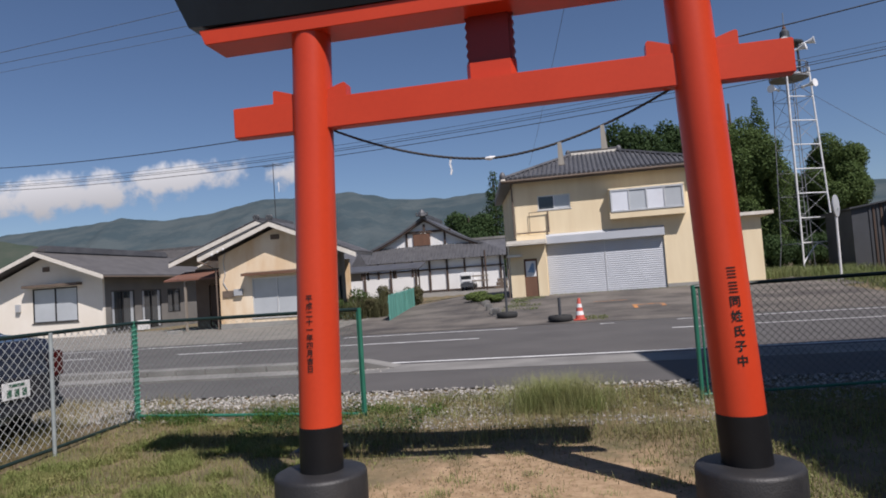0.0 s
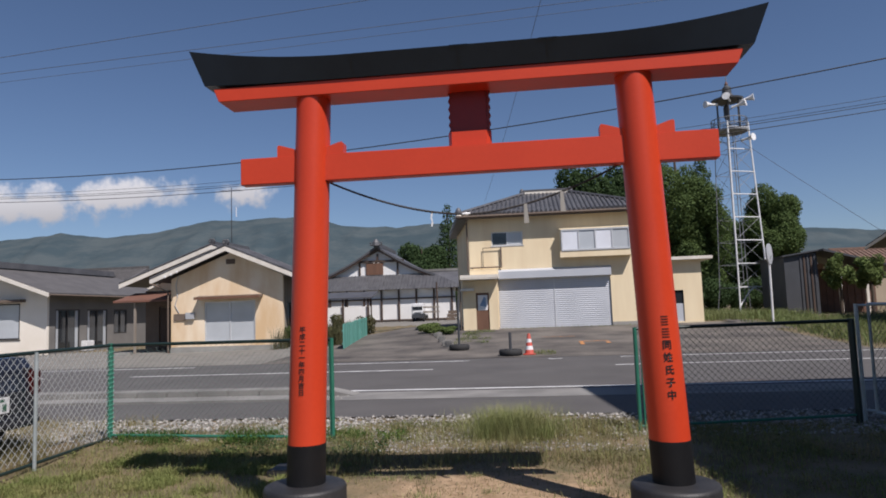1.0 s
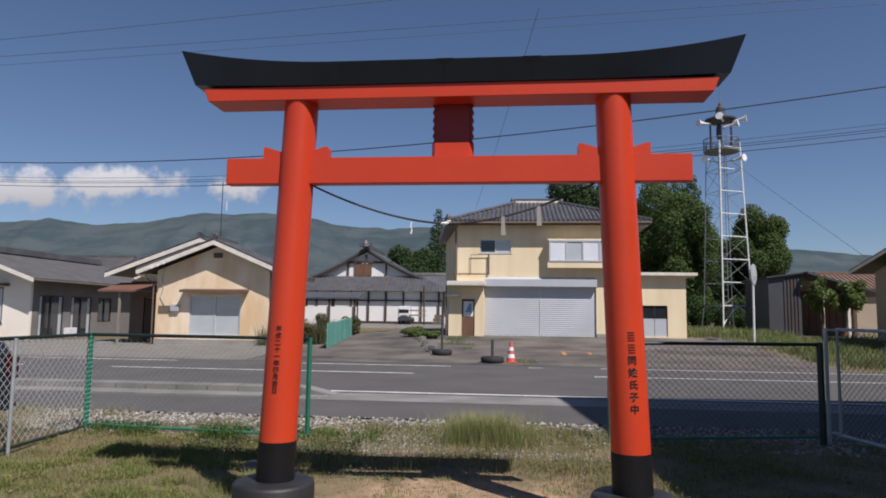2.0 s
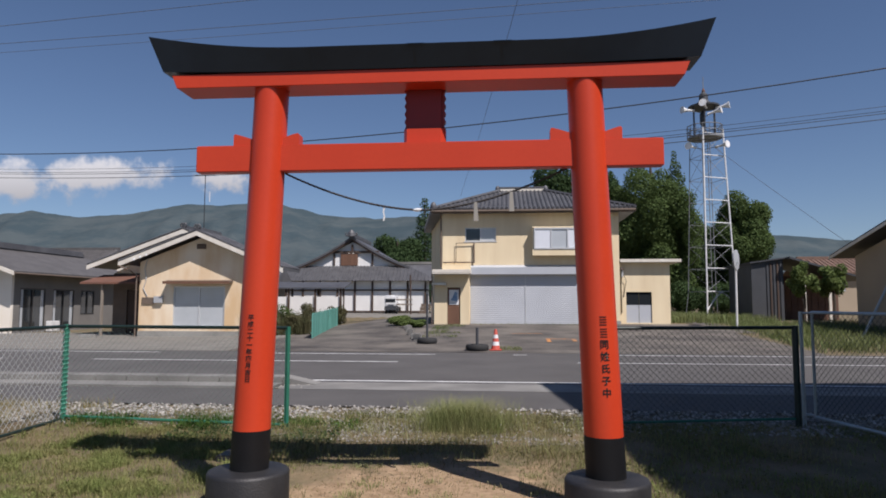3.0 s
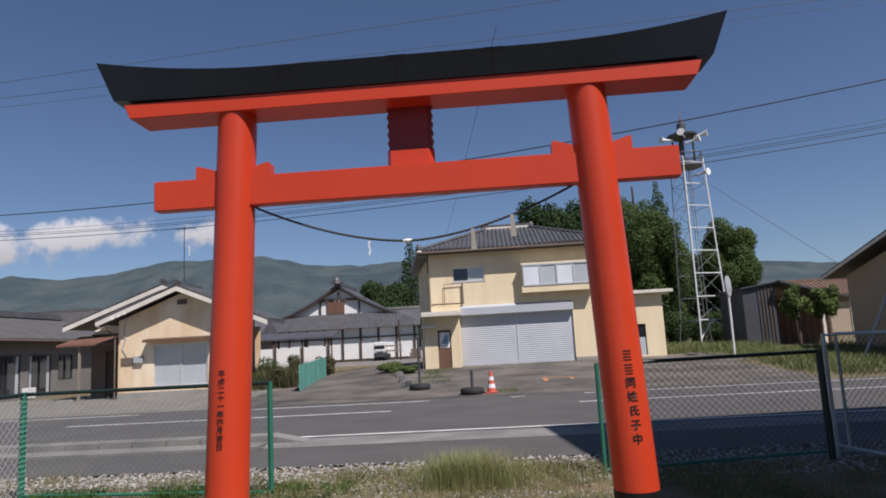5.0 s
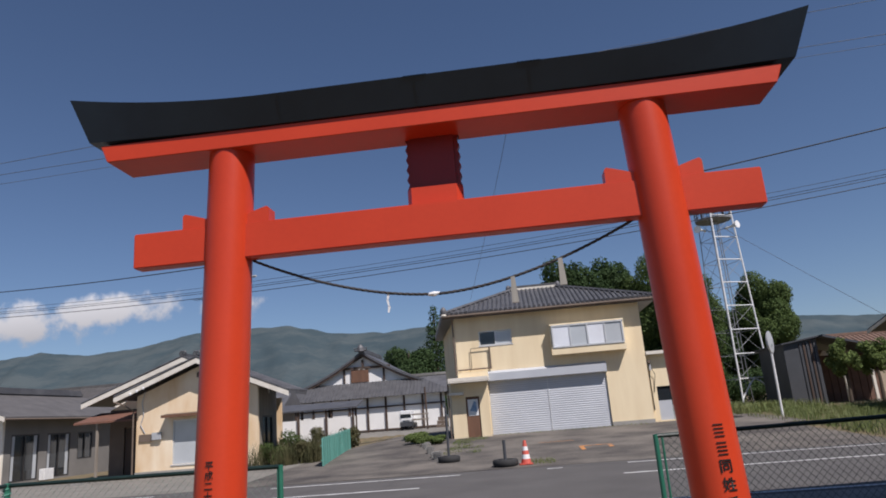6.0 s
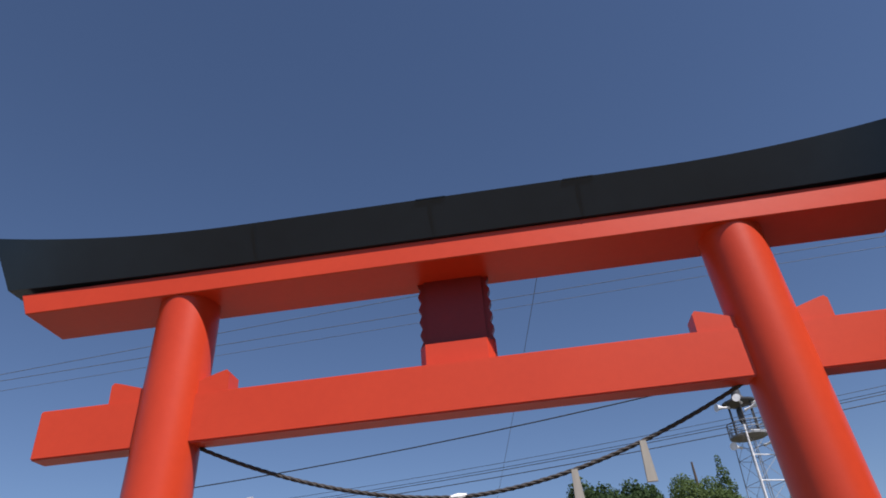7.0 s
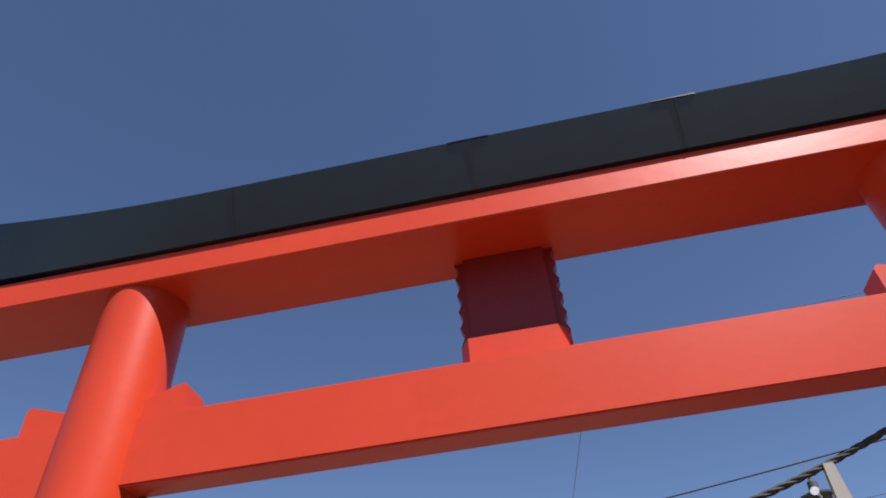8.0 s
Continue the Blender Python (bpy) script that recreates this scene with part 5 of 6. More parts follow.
def ground_leaves(name, label, spots, size, material, seed):
    """Low leafy weeds: small leaves just above the soil."""
    rng = np.random.default_rng(seed)
    n = len(spots)
    p = np.array([(x, y, land(x, y)) for x, y in spots])
    p[:, 2] += rng.uniform(0.0, 1.0, n) ** 1.5 * size * 3.5
    a = rng.normal(size=(n, 3)) * np.array([0.7, 0.7, 0.0]) + np.array([0, 0, 1.0])
    a /= np.linalg.norm(a, axis=1)[:, None]
    u = np.cross(a, rng.normal(size=(n, 3)))
    u /= np.linalg.norm(u, axis=1)[:, None]
    w = np.cross(a, u)
    s = size * rng.uniform(0.5, 1.5, (n, 1))
    v = np.stack([p - u * s, p - w * s * 0.45, p + u * s, p + w * s * 0.45], 1).reshape(-1, 3)
    return tagged(raw(name, v.tolist(), np.arange(n * 4).reshape(-1, 4).tolist(), material), label, "weeds", "", "stuff")


def patchy(x, y, k=1.1, seed=2.0):
    return smooth(-0.18, 0.22, noise.noise((x * k, y * k, seed)) + 0.4 * noise.noise((x * 4, y * 4, seed)))


G = np.random.default_rng(11)
def lush(x, y):
    r = math.hypot((x + 3.3) / 1.75, (y - 0.95) / 1.75)
    if r > 1.7:
        return 0.03
    tuft = 0.05 + 0.95 * smooth(-0.06, 0.24, noise.noise((x * 2.3, y * 2.3, 8.0)) + 0.5 * noise.noise((x * 6, y * 6, 4.0)))
    return 0.03 + 0.97 * tuft * (1 - smooth(0.5, 1.15, r + 0.6 * noise.noise((x * 1.5, y * 1.5, 3.0))))


lawn = scatter(G, 36000, -4.85, -1.3, -2.2, 2.75, lush)
blades("lawn_grass", "bright yellow-green grass patch on the yard", lawn[:19000], 0.055, 0.005, LAWN, 1, 1.0)
ground_leaves("low_weeds", "low leafy green weeds in the grass patch", lawn[19000:], 0.013, LAWN, 21)
clumps = [(cx + G.normal(0, 0.07), cy + G.normal(0, 0.06)) for cx, cy in scatter(G, 120, -4.7, -1.6, -1.2, 2.4, lush) for _ in range(60)]
blades("grass_tuft", "taller fresh tufts in the yard grass", clumps, 0.095, 0.004, LAWN, 42, 0.8)
dark_weeds = scatter(G, 2600, -3.2, -1.2, 1.95, 2.75, lambda x, y: patchy(x, y, 2.4, 19.0))
ground_leaves("low_weeds", "dark leafy weeds in the shade behind the gate", dark_weeds, 0.017, LEAF_DARK, 43)
dry = scatter(G, 14000, -4.85, -1.3, -2.2, 2.75, lambda x, y: 0.3 + 0.7 * patchy(x, y, 2.0, 15.0))
blades("dry_grass", "thin dry straw among the yard grass", dry, 0.06, 0.004, DRY_GRASS, 34, 1.1)
shady = scatter(G, 24000, 1.3, 5.4, -1.6, 3.4, lambda x, y: 0.1 + 0.9 * patchy(x, y, 0.9, 5.0))
blades("lawn_grass", "sparse grass in the shade beside the gate", shady[:12000], 0.06, 0.006, LAWN, 2, 0.9)
ground_leaves("low_weeds", "low weeds in the shade beside the gate", shady[12000:], 0.013, GRASS, 22)
thin = scatter(G, 5200, -1.5, 1.6, -1.5, 2.2, lambda x, y: 0.02 + 0.95 * smooth(0.9, 1.7, y) + 0.5 * (x > 0.75 and y > 0.3) + 0.5 * (noise.noise((x * 2.4, y * 2.4, 1.0)) > 0.42))
blades("sparse_grass", "thin tufts on the sandy ground", thin[:3000], 0.05, 0.005, GRASS, 3, 0.9)
ground_leaves("low_weeds", "tiny weeds on the sandy ground", thin[3000:], 0.011, GRASS, 23)
fence_foot = scatter(G, 4200, -4.8, -0.9, 2.5, 3.15, lambda x, y: patchy(x, y, 1.8, 6.0))
blades("roadside_weeds", "dark green weeds along the foot of the mesh fence", fence_foot[:1800], 0.12, 0.006, LEAF, 36, 0.9)
ground_leaves("low_weeds", "dark leafy weeds along the foot of the mesh fence", fence_foot[1800:], 0.022, LEAF, 37)
stalks = [(-1.95 + 0.13 * k + G.normal(0, 0.03), 1.0 + G.normal(0, 0.06)) for k in range(5)]
blades("dry_stalk", "dry pale stalks beside the pillar base", stalks, 0.36, 0.01, DRY_GRASS, 38, 0.3)
rough_edge = scatter(G, 3000, -1.9, 1.7, 1.55, 3.2, lambda x, y: 0.1 + 0.9 * patchy(x, y, 2.6, 12.0))
blades("roadside_weeds", "straggly green and straw weeds at the yard edge", rough_edge[:1500], 0.15, 0.004, WEED, 31, 0.8)
blades("roadside_weeds", "straggly dry stalks at the yard edge", rough_edge[1500:], 0.16, 0.003, DRY_GRASS, 32, 0.7)
straw = scatter(G, 5200, -1.6, 1.7, -1.6, 2.0, lambda x, y: 0.25 + 0.75 * patchy(x, y, 2.2, 17.0))
blades("dry_grass", "short dry straw lying on the sandy ground", straw, 0.022, 0.004, DRY_GRASS, 41, 2.2)
tufts = [(cx + G.normal(0, 0.05), cy + G.normal(0, 0.04)) for cx, cy in [(G.uniform(-1.2, 1.3), G.uniform(-0.9, 1.5)) for _ in range(46)] for _ in range(45)]
blades("weed_tuft", "small weed tufts on the sandy ground", tufts, 0.045, 0.004, WEED, 33, 1.2)
edge = scatter(G, 12000, -4.8, 4.1, 1.7, 3.3, lambda x, y: 0.15 + 0.85 * patchy(x, y, 1.6, 7.0))
blades("dry_grass", "dry pale grass along the fence line", edge[:7500], 0.08, 0.004, DRY_GRASS, 4, 0.7)
ground_leaves("low_weeds", "leafy weeds along the fence line", edge[7500:], 0.018, GRASS, 24)
blades("dry_grass", "dry pale grass outside the side fence", scatter(G, 7000, -8.5, -4.9, 0.2, 4.2, lambda x, y: 0.2 + 0.8 * patchy(x, y, 1.3, 4.0)), 0.15, 0.005, DRY_GRASS, 5, 0.8)
blades("weed_clump", "feathery green weed clump by the fence opening", [(G.normal(0.15, 0.25), G.normal(2.85, 0.16)) for _ in range(5200)], 0.31, 0.0032, WEED, 6, 0.85)
blades("weed_clump", "low green weeds in the roadside gravel", [(G.normal(c, 0.2), G.normal(3.5, 0.2)) for c in (-1.25, -0.7, 0.8, 1.3, -3.4) for _ in range(420)], 0.09, 0.005, GRASS, 7, 0.9)
ground_leaves("low_weeds", "leafy weeds in the roadside gravel", [(G.normal(c, 0.22), G.normal(3.5, 0.22)) for c in (-1.25, -0.5, 0.5, 1.0, 1.5, -2.6) for _ in range(450)], 0.018, GRASS, 25)
blades("verge_grass", "tall green grass on the far roadside verge", scatter(G, 20000, 10.3, 22, 16.6, 30, lambda x, y: (0.25 + 0.75 * patchy(x, y, 0.7, 3.0)) if x > 10.5 + (y - 20) * 0.12 else 0.1), 0.28, 0.018, VERGE, 8, 0.7)
blades("verge_grass", "weeds along the lane and the garage front", scatter(G, 1200, -2.6, -1.2, 21, 28, lambda x, y: patchy(x, y)) + scatter(G, 260, 0.5, 1.2, 16.4, 17.4) + scatter(G, 300, -0.9, 6, 28.2, 28.7), 0.11, 0.012, VERGE, 9, 0.7)
blades("roadside_weeds", "tall straggly brown and green weeds beside the lane fence", scatter(G, 2600, -10.6, -7.5, 22.8, 28.5, lambda x, y: patchy(x, y, 1.2, 21.0) if x < -6.95 - (y - 20.6) * 0.14 else 0.0), 0.85, 0.016, LEAF_RUSSET, 44, 0.5)
blades("verge_grass", "tall grass beneath the siren tower", scatter(G, 6000, 9.2, 15, 31, 44), 0.42, 0.03, VERGE, 10, 0.6)


def stones(name, label, n, x0, x1, y0, y1, smin, smax, seed, material=STONE):
    rng = np.random.default_rng(seed)
    base = np.array([(1, 0, 0), (-1, 0, 0), (0, 1, 0), (0, -1, 0), (0, 0, 1), (0, 0, -1)], float)
    tri = [(0, 2, 4), (2, 1, 4), (1, 3, 4), (3, 0, 4), (2, 0, 5), (1, 2, 5), (3, 1, 5), (0, 3, 5)]
    v, f = [], []
    for i in range(n):
        x, y = rng.uniform(x0, x1), rng.uniform(y0, y1)
        if -0.3 < x < 1.25 and 2.5 < y < 4.3 and rng.uniform() < 0.65:
            x = rng.uniform(x0, -0.3)
        s = rng.uniform(smin, smax) * np.array([1, rng.uniform(0.6, 1), rng.uniform(0.4, 0.8)])
        a = rng.uniform(0, math.pi)
        c, q = math.cos(a), math.sin(a)
        pts = base * s * rng.uniform(0.75, 1.25, (6, 1))
        for p in pts:
            v.append((x + p[0] * c - p[1] * q, y + p[0] * q + p[1] * c, land(x, y) + p[2] + s[2] * 0.4))
        f += [tuple(6 * i + k for k in t) for t in tri]
    return tagged(raw(name, v, f, material), label, "gravel", "", "stuff")


stones("gravel", "loose grey and white roadside gravel", 9500, -9, 6.5, 2.75, 4.5, 0.012, 0.034, 3)
stones("gravel", "sparse white gravel at the yard edge", 1500, -2.2, 1.7, 2.15, 2.95, 0.008, 0.022, 6)
stones("gravel", "small brown pebbles scattered on the sandy ground", 5200, -1.9, 1.9, -1.5, 2.6, 0.003, 0.010, 4, PEBBLE)
stones("gravel", "pebbles along the concrete strip", 1900, -14, -2.9, 6.5, 6.95, 0.012, 0.032, 5)


# ---- overhead lines ----
def line(name, label, a, b, za, zb, sag, r, material=CABLE, seg=5):
    a, b = Vector((*a, za)), Vector((*b, zb))
    pts = []
    for i in range(33):
        t = i / 32
        p = a.lerp(b, t)
        p.z -= 4 * sag * t * (1 - t)
        pts.append(p)
    ob = part(name, tubes((pts, r), seg=seg), material, None, smooth=True)
    return single(ob, label, "cable", "overhead lines")


def overhead():
    a, b = (-30.07, 20.85), (22.0, 7.45)
    line("power_cable", "thick black overhead cable crossing the road", a, b, 8.37, 8.27, 1.9, 0.016)
    a, b = (-35.0, 23.63), (26.6, 11.11)
    for k, (dz, dy, r) in enumerate(((0.0, 0.0, 0.007), (-0.12, 0.05, 0.008), (-0.2, 0.0, 0.010), (-0.34, 0.1, 0.012))):
        line("telephone_cable", "thin dark overhead telephone cable", (a[0], a[1] + dy), (b[0], b[1] + dy), 8.46 + dz, 8.46 + dz, 1.93, r)
    for y, za, zb, r in ((19.0, 11.09, 16.4, 0.012), (12.0, 7.76, 10.88, 0.008), (12.3, 7.62, 10.78, 0.006)):
        line("power_cable", "thin overhead power line above the road", (-40, y), (40, y), za, zb, 0.05, r, CABLE_PALE)
    line("guy_wire", "thin pale wire running down from the tower", (13.6, 40.1), (18.2, 29.6), 12.7, 4.1, 0.05, 0.012, CABLE_PALE)
    line("service_wire", "thin service wire leading to the cream house", (1.0, 9.0), (-1.5, 28.3), 8.2, 6.9, 0.15, 0.006, CABLE_PALE)
    s = thing("cable_fitting", "small white cable sleeve on the telephone line", "cable fitting", (-8.3, 18.2, 6.7))
    part("sleeve", tubes(([(-8.4, 18.23, 6.74), (-8.2, 18.19, 6.74)], 0.04)), CHROME_GREY, s)


overhead()


# ---- siren tower ----
def siren_tower():
    zb = land(13.6, 41)
    t = thing("siren_tower", "white and grey steel lattice tower with loudspeaker horns", "tower", (13.6, 41, zb))
    cx, cy = 14.25, 41.0

    def leg(sx, sy, z):
        u = (z - zb) / (13.1 - zb)
        w = 1.4 - 0.45 * min(1, u) if z > 2.3 else 1.33 + (2.3 - z) * 0.14
        return Vector((cx + sx * w * 0.78 - sy * w * (0.34 if sy < 0 else 0.12), cy + sy * w * 0.78 + sx * w * 0.34, z))
    for sx, sy in ((-1, -1), (1, -1), (-1, 1), (1, 1)):
        zs = [zb - 0.1, 2.4] + [2.4 + 1.55 * k for k in range(1, 8)]
        part("leg", tubes(([leg(sx, sy, z) for z in zs], 0.052 if sy < 0 else 0.028)), WHITE if sy < 0 else TOWER_GREY, t, smooth=True)
    for k in range(8):
        z = 2.4 + 1.5 * k
        q = [leg(-1, -1, z), leg(1, -1, z), leg(1, 1, z), leg(-1, 1, z)]
        for i in range(4):
            part("strut", tubes(([q[i], q[(i + 1) % 4]], 0.036 if i == 0 else 0.016), seg=6), WHITE if i in (0,) else TOWER_GREY, t)
            if k < 7:
                up = leg(*((1, -1), (1, 1), (-1, 1), (-1, -1))[i], z + 1.5)
                part("brace", tubes(([q[i], up], 0.014), seg=4), TOWER_GREY, t)
    for sx in (-1, 1):
        a = leg(sx, -1, 1.2)
        m = leg(0, -1, 2.35)
        part("arch_brace", tubes(([a, a.lerp(m, 0.5) + Vector((-sx * 0.18, 0, 0.35)), m], 0.045)), WHITE, t, smooth=True)
    # ladder
    for s in (-0.18, 0.18):
        part("ladder_rail", tubes(([(cx + s, cy, zb), (cx + s, cy, 13)], 0.025), seg=6), TOWER_GREY, t)
    part("ladder_rung", tubes(*[([(cx - 0.18, cy, zb + 0.4 * i), (cx + 0.18, cy, zb + 0.4 * i)], 0.014) for i in range(1, 31)], seg=4), TOWER_GREY, t, kind="stuff")
    # gallery
    deck = part("deck", lathe(bmesh.new(), [(1.12, 12.7), (1.12, 12.8)], (cx, cy, 0), 16), TOWER_GREY, t)
    for z in (13.15, 13.55):
        ring = [(cx + 1.12 * math.cos(k * math.pi / 8), cy + 1.12 * math.sin(k * math.pi / 8), z) for k in range(17)]
        part("rail_ring", tubes((ring, 0.03), seg=5), TOWER_GREY, deck)
    for k in range(16):
        a = k * math.pi / 8
        part("baluster", tubes(([(cx + 1.12 * math.cos(a), cy + 1.12 * math.sin(a), 12.75), (cx + 1.12 * math.cos(a), cy + 1.12 * math.sin(a), 13.55)], 0.02), seg=4), TOWER_GREY, deck)
    for k in range(6):
        a = k * math.pi / 3 + 0.3
        part("roof_post", tubes(([(cx + 0.75 * math.cos(a), cy + 0.75 * math.sin(a), 12.8), (cx + 0.75 * math.cos(a), cy + 0.75 * math.sin(a), 14.9)], 0.04), seg=6), SHED, t)
    roof = part("roof", lathe(bmesh.new(), [(1.0, 14.85), (1.02, 14.95), (0.5, 15.1), (0.3, 15.35), (0.28, 15.75), (0.05, 16.0)], (cx, cy, 0), 16), SHED, t, "small dark cap roof")
    part("cap_tip", lathe(bmesh.new(), [(0.1, 15.9), (0.12, 16.02), (0.03, 16.2)], (cx, cy, 0), 10), RUST_ROOF, roof, "rusty orange cap tip")
    part("finial", tubes(([(cx, cy, 15.95), (cx, cy, 17.0)], 0.025)), TOWER_GREY, roof)
    part("siren", lathe(bmesh.new(), [(0.12, 13.6), (0.19, 13.8), (0.19, 14.4), (0.1, 14.6)], (cx - 0.1, cy, 0), 12), SHED, t, "dark siren drum")
    for p, d in (((-1.1, -0.5, 14.55), (-0.95, -0.3, 0.0)), ((0.95, -0.5, 14.75), (0.9, -0.4, 0.12)), ((-0.2, -0.9, 14.75), (-0.5, -0.85, 0.15)), ((0.35, -0.8, 14.3), (0.85, -0.5, 0.2)), ((-0.95, -0.5, 12.05), (-0.7, -0.7, 0)), ((0.85, -0.5, 12.1), (0.6, -0.8, 0.05))):
        o, d = Vector((cx, cy, 0)) + Vector(p), Vector(d).normalized()
        part("loudspeaker_horn", tubes(([o - d * 0.35, o - d * 0.1, o + d * 0.15, o + d * 0.42, o + d * 0.55], [0.09, 0.06, 0.09, 0.17, 0.25]), seg=14), WHITE, t, "white loudspeaker horn", smooth=True)
        part("horn_bracket", tubes(([o - d * 0.1, Vector((cx, cy, p[2] - 0.1))], 0.025), seg=5), TOWER_GREY, t)
    k = thing("storage_cabinet", "teal metal cabinet below the tower", "cabinet", (15.9, 39.5, zb))
    part("body", box(bmesh.new(), 15.4, 16.1, 39.2, 39.8, zb - 0.05, zb + 1.6, 0.02), TURQUOISE, k)
    part("lid", box(bmesh.new(), 15.36, 16.14, 39.15, 39.85, zb + 1.603, zb + 1.68, 0.01), TURQUOISE, k)


siren_tower()


def traffic_mirror():
    z = land(11.3, 27)
    m = thing("traffic_mirror", "round convex traffic mirror on a white pole, seen from behind", "traffic mirror", (11.3, 27, z))
    part("pole", tubes(([(11.3, 27, z - 0.1), (11.33, 27, 3.75)], 0.05), seg=12), WHITE, m, smooth=True)
    d = Vector((0.84, -0.54, 0.0)).normalized()
    c = Vector((11.33, 27, 3.58))
    rim = bmesh.new()
    tube(rim, [c - d * 0.10, c - d * 0.06, c, c + d * 0.05, c + d * 0.055], [0.10, 0.34, 0.47, 0.48, 0.44], 28)
    part("back_shell", rim, CHROME_GREY, m, "grey domed back", smooth=True)
    part("clamp", boxes((11.24, 11.42, 26.92, 27.08, 3.4, 3.5)), ZINC, m)


traffic_mirror()


def road_cone():
    x, y, z = 0.37, 16.6, land(0.37, 16.6) + 0.012
    c = thing("traffic_cone", "red and white striped traffic cone beside a tyre", "traffic cone", (x, y, z))
    part("base", box(bmesh.new(), x - 0.19, x + 0.19, y - 0.19, y + 0.19, z, z + 0.035, 0.01), CONE_RED, c)
    bands = [(0.0, 0.12, 0), (0.12, 0.24, 1), (0.24, 0.35, 0), (0.35, 0.46, 1), (0.46, 0.63, 0)]
    for a, b, white in bands:
        part("white_band" if white else "red_band", lathe(bmesh.new(), [(0.145 - 0.165 * a, 0.035 + a), (0.145 - 0.165 * b, 0.035 + b)], (x, y, z), 20), WHITE if white else CONE_RED, c, smooth=True)


road_cone()


def tyre_stand(x, y, r, post_h, post_r, label):
    z = land(x, y) + 0.012
    t = thing("tyre_stand", label, "tyre", (x, y, z))
    prof = [(r * 0.58, 0.02), (r * 0.62, 0.0), (r * 0.9, 0.0), (r, 0.05), (r, 0.14), (r * 0.9, 0.19), (r * 0.62, 0.19), (r * 0.58, 0.17)]
    bm = bmesh.new()
    rings = [[bm.verts.new((x + a * math.cos(k * math.pi / 16), y + a * math.sin(k * math.pi / 16), z + b)) for k in range(32)] for a, b in prof]
    for p, q in zip(rings, rings[1:] + rings[:1]):
        for k in range(32):
            bm.faces.new((p[k], p[(k + 1) % 32], q[(k + 1) % 32], q[k]))
    part("tyre", bm, RUBBER, t, "old black tyre lying flat", smooth=True)
    part("concrete_fill", lathe(bmesh.new(), [(r * 0.6, 0.03), (r * 0.6, 0.14), (0.05, 0.15)], (x, y, z), 20), CONCRETE, t)
    part("post", tubes(([(x, y, z + 0.1), (x, y, z + post_h)], post_r), seg=10), SHED, t, "dark pipe post", smooth=True)
    return t


tyre_stand(-0.22, 16.55, 0.37, 0.72, 0.045, "old tyre on asphalt with a short dark post")
tyre_stand(-2.07, 18.7, 0.36, 1.75, 0.04, "old tyre on asphalt with a tall dark pole")


def panel_fence():
    f = thing("sheet_fence", "turquoise corrugated sheet fence along the lane", "fence", (-8.8, 30, 0.2))
    a, b = Vector((-6.78, 20.6, 0)), Vector((-8.1, 30.0, 0))
    n = 36
    za, zb = land(a.x, a.y), land(b.x, b.y)
    for i in range(n):
        p, q = a.lerp(b, i / n), a.lerp(b, (i + 0.99) / n)
        m = (p + q) / 2
        z = za + (zb - za) * i / n
        off = 0.014 * (i % 2)
        h = 0.94 + 0.02 * math.sin(i * 2.3)
        bm = bmesh.new()
        row = ((p, -0.2), (q, -0.2), (q, h), (m, h + 0.06), (p, h))
        vs = [bm.verts.new((c.x + off, c.y, z + dz)) for c, dz in row]
        vb = [bm.verts.new(v.co + Vector((-0.014, 0, 0))) for v in vs]
        bm.faces.new(vs)
        bm.faces.new(vb[::-1])
        for k in range(5):
            bm.faces.new((vs[k], vb[k], vb[(k + 1) % 5], vs[(k + 1) % 5]))
        part("slat", bm, TURQUOISE, f)
    for dz in (0.22, 0.72):
        part("cross_rail", tubes(([a + Vector((-0.04, 0, za + dz)), b + Vector((-0.04, 0, zb + dz))], 0.022), seg=6), TURQUOISE, f)


panel_fence()


